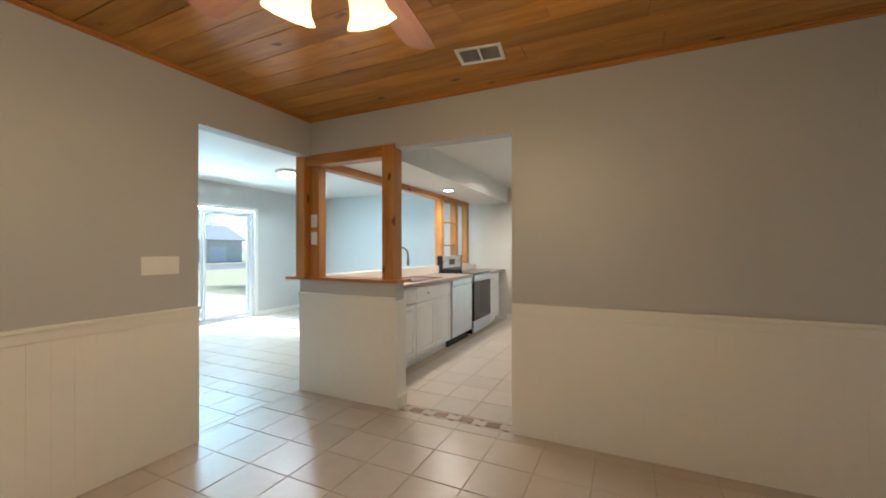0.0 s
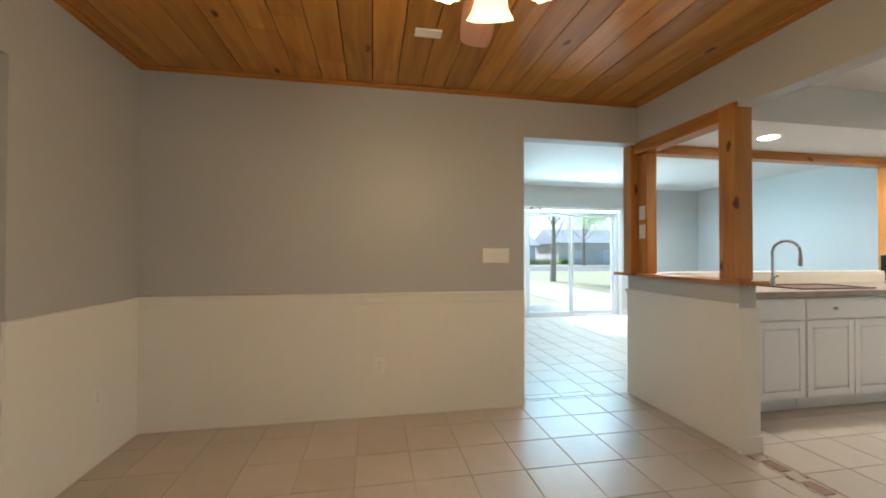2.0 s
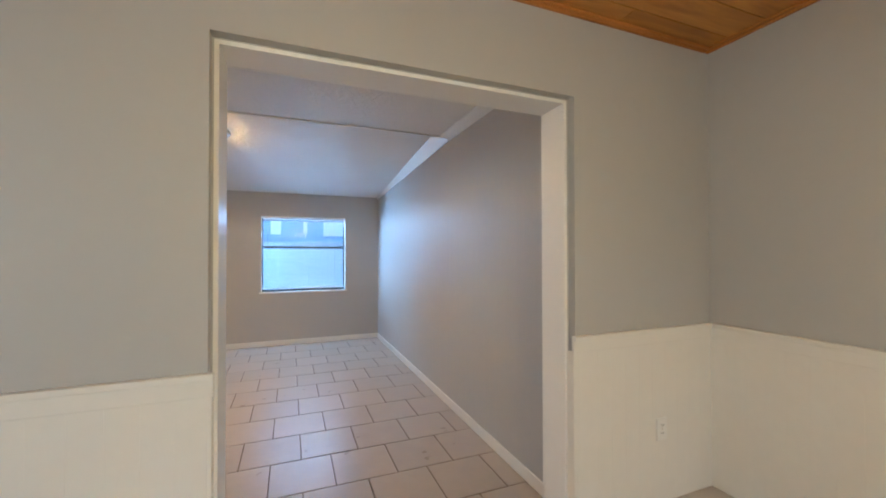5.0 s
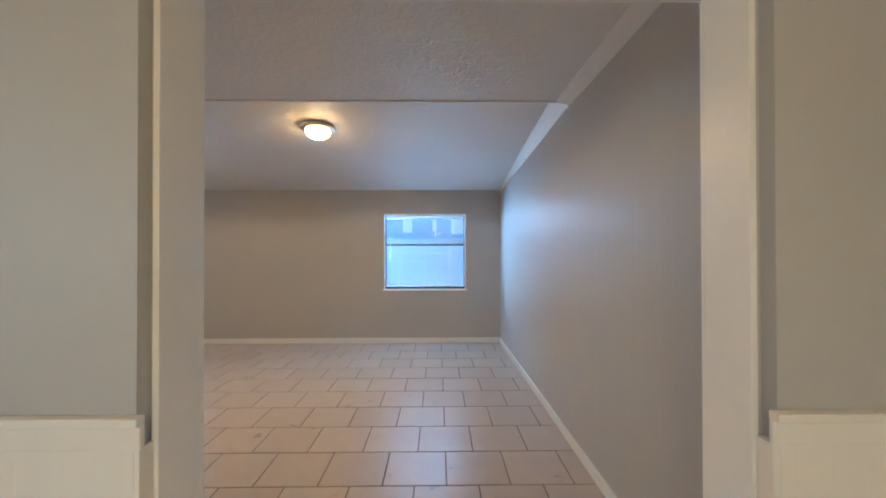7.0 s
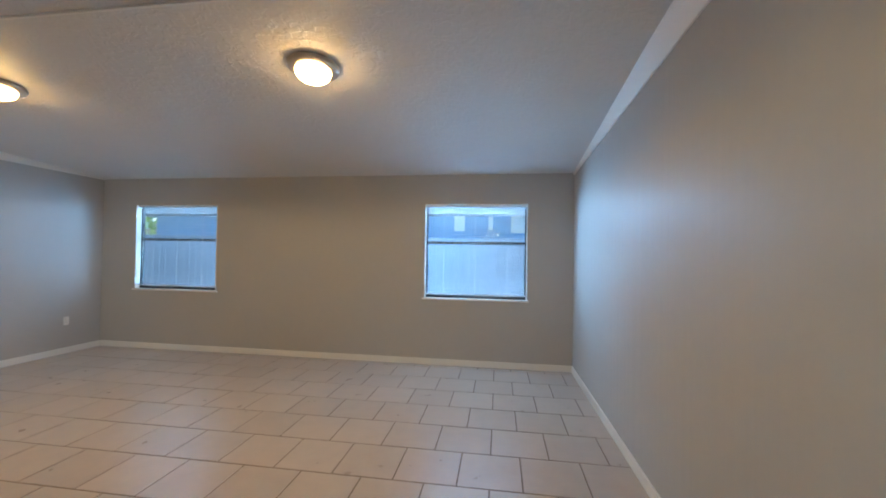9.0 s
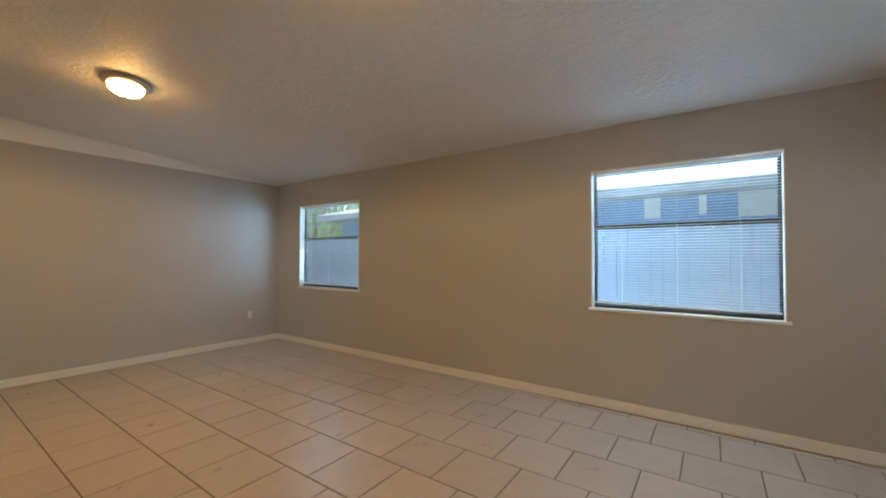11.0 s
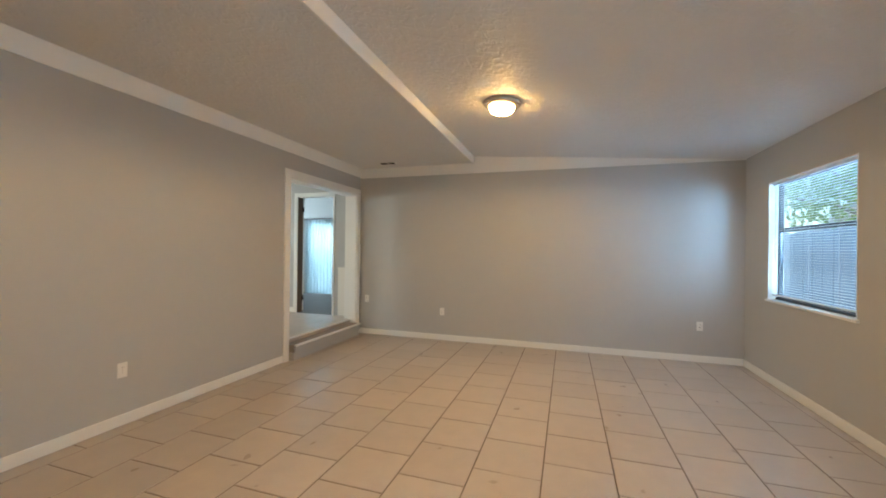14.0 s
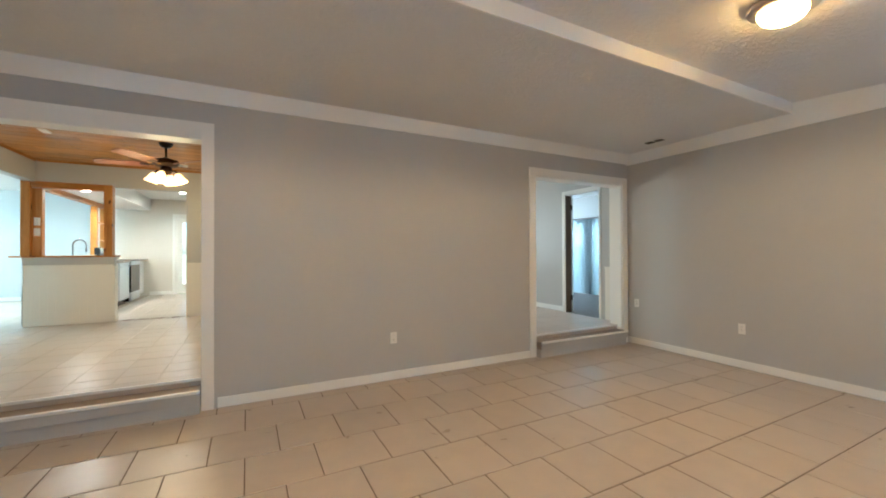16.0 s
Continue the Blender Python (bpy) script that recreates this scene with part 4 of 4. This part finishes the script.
part("handle", boxes((0.02, 0.034, 0.05, 0.67, 0.770, 0.790), (0.012, 0.03, 0.06, 0.08, 0.772, 0.788), (0.012, 0.03, 0.64, 0.66, 0.772, 0.788), bevel=0.003), STEEL, dw)
part("toe_kick", boxes((-0.45, -0.05, 0.003, 0.712, 0.0, 0.10)), BLACK, dw, "black toe kick")

rg = thing("range", (-1.80, 6.222, 0), "stainless steel and black glass electric range", "stove")
part("body", boxes((-0.57, 0.0, 0.004, 0.764, 0.03, 0.90), bevel=0.003), BLACK, rg)
part("cooktop", boxes((-0.57, 0.02, 0.002, 0.766, 0.90, 0.922), bevel=0.004), BLACK, rg, "black glass cooktop")
part("oven_door", boxes((0.001, 0.035, 0.01, 0.758, 0.22, 0.80), bevel=0.005), OVEN, rg, "black glass oven door")
part("door_band", boxes((0.001, 0.04, 0.01, 0.758, 0.80, 0.89), bevel=0.004), STEEL, rg)
part("handle", pipe([(0.07, 0.05, 0.815), (0.07, 0.72, 0.815)], 0.011, 10), STEEL, rg)
part("drawer", boxes((0.001, 0.03, 0.01, 0.758, 0.04, 0.21), bevel=0.005), STEEL, rg, "stainless storage drawer")
bm = boxes((-0.565, -0.49, 0.004, 0.764, 0.925, 1.17), bevel=0.008)
con = part("console", bm, STEEL, rg, "stainless control console")
for y0, y1 in ((0.0, 0.024), (0.744, 0.768)):
    part("end_cap", boxes((-0.57, -0.478, y0, y1, 0.923, 1.176), bevel=0.006), BLACK, con, "black end cap")
part("vent_band", boxes((-0.492, -0.482, 0.024, 0.744, 0.926, 0.985), bevel=0.002), BLACK, con, "black band")
part("display", boxes((-0.489, -0.486, 0.27, 0.49, 1.03, 1.12)), BLACK, con, "black display")
for y in (0.08, 0.17, 0.60, 0.69):
    part("knob", turned([(0, 0), (0.024, 0), (0.021, 0.022), (0, 0.022)], 18, pose(-0.489, y, 1.075, 0, 90, 0)), STEEL, con, "", True)


# ---------------------------------------------------------------- doors and far windows
def slider():
    s = thing("sliding_door", (LXW, (SLY0 + SLY1) / 2, 0), "white aluminium sliding glass door to the sunny yard", "sliding door")
    s["kind"] = "structure"
    h = (SLY1 - SLY0) / 2
    part("door_frame", boxes((-0.13, -0.03, -h, -h + 0.045, 0, SLT), (-0.13, -0.03, h - 0.045, h, 0, SLT), (-0.13, -0.03, -h + 0.045, h - 0.045, SLT - 0.045, SLT), (-0.13, -0.03, -h + 0.045, h - 0.045, 0, 0.03), bevel=0.003), ALU, s)
    for y0, y1, x in ((-h + 0.046, 0.03, -0.06), (-0.03, h - 0.046, -0.10)):
        p = part("door_leaf", boxes((x - 0.015, x + 0.015, y0, y0 + 0.05, 0.031, SLT - 0.046), (x - 0.015, x + 0.015, y1 - 0.05, y1, 0.031, SLT - 0.046), (x - 0.015, x + 0.015, y0 + 0.05, y1 - 0.05, 0.031, 0.09), (x - 0.015, x + 0.015, y0 + 0.05, y1 - 0.05, SLT - 0.10, SLT - 0.046), bevel=0.002), ALU, s)
        g = part("pane", boxes((x - 0.003, x + 0.003, y0 + 0.051, y1 - 0.051, 0.091, SLT - 0.101)), GLASS, p)
        g.visible_shadow = False
    setting("trim_slider", boxes((LXW, LXW + 0.016, SLY0 - 0.07, SLY0, 0, SLT + 0.07), (LXW, LXW + 0.016, SLY1, SLY1 + 0.07, 0, SLT + 0.07), (LXW, LXW + 0.016, SLY0, SLY1, SLT, SLT + 0.07), bevel=0.003), WHITE, "white casing round the sliding door", "trim")


slider()
for y in (4.26, 4.43):
    b = thing("curtain_bracket", (LXW + 0.017, y, 2.03), "small dark curtain rod bracket above the sliding door", "bracket", "curtain brackets")
    part("plate", boxes((0, 0.006, -0.015, 0.015, -0.02, 0.02), bevel=0.002), BRONZE, b)
    part("hook", pipe([(0.006, 0, 0), (0.06, 0, 0), (0.075, 0, 0.015)], 0.008, 8), BRONZE, b)

kd = thing("door_kitchen", ((KD0 + KD1) / 2, LYN, 0), "white glazed back door of the kitchen", "door")
kd["kind"] = "structure"
h = (KD1 - KD0) / 2
part("frame", boxes((-h, -h + 0.03, 0.02, 0.12, 0, 1.99), (h - 0.03, h, 0.02, 0.12, 0, 1.99), (-h + 0.03, h - 0.03, 0.02, 0.12, 1.96, 1.99)), WHITE, kd)
part("leaf", boxes((-h + 0.031, -h + 0.14, 0.05, 0.09, 0.01, 1.955), (h - 0.14, h - 0.031, 0.05, 0.09, 0.01, 1.955), (-h + 0.14, h - 0.14, 0.05, 0.09, 0.01, 0.25), (-h + 0.14, h - 0.14, 0.05, 0.09, 1.84, 1.955), bevel=0.003), WHITE, kd)
g = part("pane", boxes((-h + 0.141, h - 0.141, 0.068, 0.073, 0.251, 1.839)), GLASS, kd)
g.visible_shadow = False
setting("trim_kitchen_door", boxes((KD0 - 0.065, KD0, LYN - 0.016, LYN, 0, 2.055), (KD1, KD1 + 0.065, LYN - 0.016, LYN, 0, 2.055), (KD0, KD1, LYN - 0.016, LYN, 1.99, 2.055), bevel=0.003), WHITE, "white casing round the back door", "trim")

setting("trim_bedroom_door", boxes((HXE - 0.016, HXE, HD0 - 0.03, HD0, 0, 2.11), (HXE - 0.016, HXE, HD1, HD1 + 0.07, 0, 2.11), (HXE - 0.016, HXE, HD0, HD1, 2.05, 2.11), (HXE, HXE + 0.12, HD0, HD0 + 0.015, 0, 2.05), (HXE, HXE + 0.12, HD0 + 0.015, HD1 - 0.015, 2.035, 2.05), bevel=0.002), WHITE, "white casing of the bedroom door", "trim")
# This jamb is dark brown, the opposite one white.
setting("trim_bedroom_jamb", boxes((HXE, HXE + 0.12, HD1 - 0.015, HD1, 0, 2.05), bevel=0.002), plain("dark brown jamb", (0.11, 0.07, 0.045), 0.5, vary=0.15), "dark brown door jamb", "trim")
bd = thing("door_bedroom", (HXE + 0.125, HD1 - 0.02, 0), "white bedroom door swung fully open against the wall", "door")
bd["kind"] = "structure"
part("leaf", boxes((0.012, 0.047, 0.02, 0.65, 0.012, 2.03), bevel=0.003), WHITE, bd)
for z in (0.25, 1.83):
    part("hinge", boxes((-0.035, 0.012, -0.004, 0.004, z - 0.045, z + 0.045), bevel=0.001), BRONZE, bd, "dark bronze hinge")
for k, (a, b) in enumerate(BW):
    w = thing(f"window_{k + 3}", (BXE, (a + b) / 2, 0), "bright bedroom window reaching almost to the floor", "window")
    w["kind"] = "structure"
    h = (b - a) / 2
    part("window_frame", boxes((0.03, 0.10, -h, -h + 0.04, 0.004, 1.85), (0.03, 0.10, h - 0.04, h, 0.004, 1.85), (0.03, 0.10, -h + 0.04, h - 0.04, 1.81, 1.85), (0.03, 0.10, -h + 0.04, h - 0.04, 0.004, 0.06), bevel=0.003), ALU, w)
    g = part("pane", boxes((0.06, 0.066, -h + 0.041, h - 0.041, 0.061, 1.809)), GLASS, w)
    g.visible_shadow = False


def sheer(y0, y1):
    """A gathered white sheer curtain before a bedroom window."""
    c = thing("curtain", (BXE - 0.07, (y0 + y1) / 2, 0.02), "white sheer curtain glowing with daylight across the bedroom windows", "curtain")
    h, n = (y1 - y0) / 2 + 0.04, 120
    bm = bmesh.new()
    rows = []
    for z in (0.0, 0.6, 1.2, 1.84):
        rows.append([bm.verts.new((0.022 * math.sin(k * 1.25) * (1.1 - 0.2 * z), -h + 2 * h * k / n, z)) for k in range(n + 1)])
    for a, b in zip(rows, rows[1:]):
        for k in range(n):
            bm.faces.new((a[k], a[k + 1], b[k + 1], b[k]))
    bmesh.ops.solidify(bm, geom=list(bm.faces), thickness=0.001)
    part("fabric", bm, SHEER, c, "", True)
    part("rod", pipe([(0, -h - 0.06, 1.86), (0, h + 0.06, 1.86)], 0.01, 10), BRONZE, c, "dark curtain rod")


SHEER = thin("white sheer fabric", (0.62, 0.65, 0.66), (0.66, 0.70, 0.72), 0.5)
sheer(BW[0][0], BW[1][1])
# Out of view; added to keep direct sun off the den window reveals.
setting("sun_block_den", boxes((DXW - 0.6, DXE + 0.6, DYS - 0.75, DYS - 0.145, 2.3, 2.42), bevel=0.01), CEIL, "unseen slab added to keep the sun off the den windows", "roof")
# Unseen overhang, added to limit the sun that reaches the living room floor.
setting("sun_block_slider", boxes((LXW - 1.1, LXW - 0.15, LYS, LYN, 2.85, 2.97)), CEIL, "unseen overhang added outside the sliding door to limit the sun", "roof")


# ---------------------------------------------------------------- outdoors
def ground():
    bm = bmesh.new()
    for x0, x1, y0, y1 in ((-600, 600, -600, 600),):
        box_into(bm, x0, x1, y0, y1, -0.9, -0.46)
    return bm


setting("ground", ground(), LAWN, "sunlit lawn round the house", "ground")
setting("pavement_patio", boxes((LXW - 2.2, LXW - 0.15, 3.4, 6.9, -0.46, -0.05)), CONCRETE, "concrete patio outside the sliding door", "pavement")
setting("road", boxes((-46, -34, -300, 300, -0.459, -0.44)), ASPHALT, "suburban asphalt street", "road")
setting("pavement_drive", boxes((-34, -8.4, 7.6, 10.8, -0.459, -0.43)), CONCRETE, "concrete driveway", "pavement")


def gable_house(name, cx, cy, w, d, wall_h, roof_h, siding, label, face, windows):
    """A low house; face: +1 when its front looks along +y, windows: (offset, width, sill, height) on that front."""
    hs = thing(name, (cx, cy, -0.46), label, "house")
    part("wall", boxes((-w / 2, w / 2, -d / 2, d / 2, 0, wall_h)), siding, hs)
    bm = bmesh.new()
    o = 0.5
    for sx in (-w / 2 - o, w / 2 + o):
        for y, z in ((-d / 2 - o, wall_h), (0, wall_h + roof_h), (d / 2 + o, wall_h), (d / 2 + o, wall_h - 0.15), (-d / 2 - o, wall_h - 0.15)):
            bm.verts.new((sx, y, z))
    bm.verts.ensure_lookup_table()
    v = list(bm.verts)
    bm.faces.new(v[:5])
    bm.faces.new(list(reversed(v[5:])))
    for k in range(5):
        bm.faces.new((v[k], v[5 + k], v[5 + (k + 1) % 5], v[(k + 1) % 5]))
    bmesh.ops.recalc_face_normals(bm, faces=bm.faces)
    part("roof", bm, ROOF, hs)
    y = d / 2 * face
    for off, ww, sill, hh in windows:
        wn_ = part("window", boxes((off - ww / 2, off + ww / 2, min(y, y + 0.05 * face), max(y, y + 0.05 * face), sill, sill + hh), bevel=0.01), WHITE, hs)
        part("pane", boxes((off - ww / 2 + 0.06, off + ww / 2 - 0.06, min(y + 0.05 * face, y + 0.055 * face), max(y + 0.05 * face, y + 0.055 * face), sill + 0.06, sill + hh - 0.06)), SLAT, wn_, "white blind behind the pane")
    return hs


gable_house("neighbour_house", 0.5, -12.8, 15.0, 7.0, 2.72, 1.0, SIDING, "blue-sided neighbour house with a pale roof behind the fence", 1, ((-0.28, 0.24, 2.23, 0.36), (-0.98, 0.10, 2.26, 0.30), (-1.8, 0.75, 2.2, 0.40), (4.5, 1.2, 1.6, 0.9)))
far = gable_house("neighbour_house", 17.5, -19, 8, 8, 2.7, 2.1, SIDING_PALE, "pale neighbour house with a gable behind the fence", 1, ((-2.0, 1.0, 1.0, 1.1), (1.5, 1.0, 1.0, 1.1)))
far.matrix_basis = pose(17.5, -19, -0.46, 0, 0, 90)
far = gable_house("street_house", -60, 34, 13, 9, 3.4, 2.4, SIDING_PALE, "pale stucco house across the street", -1, ((-3, 1.6, 0.9, 1.3), (2.5, 2.6, 0.1, 2.2)))
far.matrix_basis = pose(-60, 36.5, -0.46, 0, 0, 90)
far = gable_house("street_house", -62, 20, 13, 9, 3.0, 2.3, SIDING_FAR, "blue-grey house across the street", -1, ((-3, 1.6, 0.9, 1.3), (2.5, 2.6, 0.1, 2.2)))
far.matrix_basis = pose(-62, 20.5, -0.46, 0, 0, 90)


def fence():
    f = thing("fence", (2.0, -7.6, -0.46), "weathered blue-grey wooden privacy fence", "fence")
    me = mesh_of("board", boxes((-0.068, 0.068, -0.009, 0.009, 0.03, 2.0), bevel=0.004), FENCE)
    rng = random.Random(7)
    x = -9.0
    while x < 9.0:
        b = new("board", me)
        b.parent, b.location = f, (x, rng.uniform(-0.003, 0.003), rng.uniform(-0.015, 0.015))
        x += 0.137
    for z in (0.35, 1.5):
        part("rail", boxes((-9, 9, -0.055, -0.012, z, z + 0.085), bevel=0.004), FENCE, f)
    for k in range(9):
        part("post", boxes((-9 + 2.2 * k, -8.91 + 2.2 * k, -0.15, -0.056, 0, 1.85), bevel=0.004), FENCE, f)


fence()


def tree(x, y, height, crown_r, seed, label, leaves=3200):
    rng = random.Random(seed)
    t = thing("tree", (x, y, -0.46), label, "tree")
    pts = [(0, 0, 0), (0.05, 0.02, height * 0.25), (-0.03, 0.06, height * 0.5), (0.05, 0.0, height * 0.8)]
    bm = bmesh.new()
    rings = []
    for k, p in enumerate(pts):
        r = 0.2 * height / 7 * (1 - 0.22 * k)
        rings.append([bm.verts.new((p[0] + r * math.cos(j * math.pi / 5), p[1] + r * math.sin(j * math.pi / 5), p[2])) for j in range(10)])
    for a, b in zip(rings, rings[1:]):
        for j in range(10):
            bm.faces.new((a[j], a[(j + 1) % 10], b[(j + 1) % 10], b[j]))
    part("trunk", bm, BARK, t, "", True)
    centres = []
    for k in range(9):
        a, up = rng.uniform(0, 6.28), rng.uniform(0.42, 0.75) * height
        end = (crown_r * 0.7 * math.cos(a), crown_r * 0.7 * math.sin(a), up + rng.uniform(0.1, 0.3) * height)
        part("limb", pipe([(0, 0.03, up * 0.85), (end[0] * 0.5, end[1] * 0.5, (up + end[2]) / 2), end], 0.035 * height / 7, 6), BARK, t)
        centres += [end, (end[0] * 0.55, end[1] * 0.55, end[2] + 0.3)]
    verts, faces = [], []
    for k in range(leaves):
        c = rng.choice(centres)
        p = Vector(c) + Vector((rng.gauss(0, 1), rng.gauss(0, 1), rng.gauss(0, 0.7))) * crown_r * 0.27
        q = Euler((rng.uniform(0, 6.28), rng.uniform(0, 6.28), rng.uniform(0, 6.28))).to_matrix()
        s, b = rng.uniform(0.07, 0.14), len(verts)
        for u in ((-s, 0, 0), (0, -s * 0.5, 0.02), (s, 0, 0), (0, s * 0.5, 0.02)):
            verts.append(p + q @ Vector(u))
        faces.append((b, b + 1, b + 2, b + 3))
    me = bpy.data.meshes.new("crown")
    me.from_pydata(verts, [], faces)
    me.materials.append(LEAF)
    c = new("crown", me)
    c.parent = t


tree(-21.0, 12.0, 6.5, 2.6, 3, "leafy shade tree on the front lawn")
# This one is added out of view, to break up sun through the slider.
tree(-11.4, 3.0, 8.0, 3.0, 5, "leafy shade tree on the front lawn", 6000)
tree(-50.0, 31.0, 9.0, 3.4, 8, "street tree before the houses")
tree(10.6, -10.4, 5.0, 2.8, 11, "green tree beyond the fence", 8000)
tree(13.5, 4.5, 6.0, 2.4, 13, "green tree outside the bedroom")


def hedge(x, y, w, label):
    rng = random.Random(int(w * 10))
    h = thing("hedge", (x, y, -0.46), label, "hedge")
    verts, faces = [], []
    for k in range(2600):
        p = Vector((rng.uniform(-0.5, 0.5), rng.uniform(-w / 2, w / 2), rng.uniform(0.02, 0.9) * (0.8 + 0.2 * math.sin(rng.random() * 6))))
        q = Euler((rng.uniform(0, 6.28), rng.uniform(0, 6.28), 0)).to_matrix()
        s, b = rng.uniform(0.06, 0.12), len(verts)
        for u in ((-s, 0, 0), (0, -s * 0.6, 0.02), (s, 0, 0), (0, s * 0.6, 0.02)):
            verts.append(p + q @ Vector(u))
        faces.append((b, b + 1, b + 2, b + 3))
    me = bpy.data.meshes.new("foliage")
    me.from_pydata(verts, [], faces)
    me.materials.append(LEAF)
    c = new("foliage", me)
    c.parent = h


hedge(-55.0, 27.0, 9.0, "low green hedge before the street houses")


# ---------------------------------------------------------------- floor tiles, piece by piece
TILE_MESH = {}


def tile_mesh(w, d, material, joint):
    key = (round(w, 3), round(d, 3), material.name)
    if key not in TILE_MESH:
        bm = boxes((-w / 2 + joint, w / 2 - joint, -d / 2 + joint, d / 2 - joint, -0.006, 0.0))
        top = [e for e in bm.edges if all(v.co.z > -0.001 for v in e.verts)]
        bmesh.ops.bevel(bm, geom=top, offset=0.0022, segments=1, affect="EDGES")
        TILE_MESH[key] = mesh_of("tile", bm, material)
    return TILE_MESH[key]


def tile_field(floor, x0, x1, y0, y1, z, ox, oy, w, d, stagger, material, joint, seed):
    rng = random.Random(seed)
    j = math.floor((y0 - oy) / d)
    while oy + j * d < y1:
        ya, yb = max(y0, oy + j * d), min(y1, oy + (j + 1) * d)
        sx = ox + (stagger * w if j % 2 else 0.0)
        i = math.floor((x0 - sx) / w)
        while sx + i * w < x1:
            xa, xb = max(x0, sx + i * w), min(x1, sx + (i + 1) * w)
            if xb - xa > 0.02 and yb - ya > 0.02:
                o = new("tile", tile_mesh(xb - xa, yb - ya, material, joint))
                o.parent = floor
                o.location = ((xa + xb) / 2, (ya + yb) / 2, z + rng.uniform(-0.0006, 0.0006))
                o.rotation_euler = (rng.uniform(-0.0012, 0.0012), rng.uniform(-0.0012, 0.0012), 0)
            i += 1
        j += 1


ob = bpy.data.objects
tile_field(ob["floor_den"], DXW, DXE, DYS, DYN, DZ, 0.005, -2.625, 0.42, 0.4265, 0.5, TILE_DEN, 0.0042, 1)
tile_field(ob["floor_dining"], -2.42, XE, YS, YN, 0.0, -0.535, 2.497, 0.308, 0.305, 0.0, TILE_DIN, 0.0028, 2)
tile_field(ob["floor_living"], -5.4, -2.42, 3.2, 7.85, 0.0, -0.535, 2.497, 0.308, 0.305, 0.0, TILE_DIN, 0.0028, 3)
tile_field(ob["floor_living"], -1.74, KXE, 3.65, 7.85, 0.0, -0.535, 3.65, 0.308, 0.305, 0.0, TILE_DIN, 0.0022, 4)
tile_field(ob["floor_hall"], XE, HXE, YS, HYN, 0.0, -0.535, 2.497, 0.308, 0.305, 0.0, TILE_DIN, 0.0028, 5)


def far_tiles(floor, x0, x1, y0, y1):
    """The tiles farthest from the walk, joined."""
    bm = bmesh.new()
    y = y0
    while y < y1 - 0.02:
        x = x0
        while x < x1 - 0.02:
            box_into(bm, x + 0.0028, min(x + 0.308, x1) - 0.0028, y + 0.0028, min(y + 0.305, y1) - 0.0028, -0.006, 0.0)
            x += 0.308
        y += 0.305
    o = part("far_tiles", bm, TILE_DIN, floor)
    tagged(o, kind="stuff")


far_tiles(ob["floor_living"], LXW, -5.4, 3.2, LYN)
far_tiles(ob["floor_living"], LXW, -2.42, LYS, 3.2)


def mosaic():
    """The border of small stones between dining room and kitchen."""
    m = thing("mosaic_border", (-0.93, 3.588, 0), "brown and beige stone mosaic border strip in the floor", "floor border")
    m["kind"] = "structure"
    rng = random.Random(21)
    n = 9
    w = 0.94 / n
    for k in range(n):
        x = -0.47 + (k + 0.5) * w
        bm = boxes((-w / 2 + 0.003, w / 2 - 0.003, -0.05, 0.05, -0.005, 0.0007))
        for v in bm.verts:
            v.co.x *= 1.0 if k % 2 else 0.96
            v.co.y *= rng.uniform(0.5, 0.95)
            v.co.x += x
        part("stone", bm, STONE_B if k % 2 else STONE_A, m)
        for sy in (-0.046, 0.046):
            part("stone", boxes((x - 0.016, x + 0.02, sy - 0.007, sy + 0.007, -0.005, 0.0004)), STONE_A if k % 2 else STONE_B, m)


mosaic()
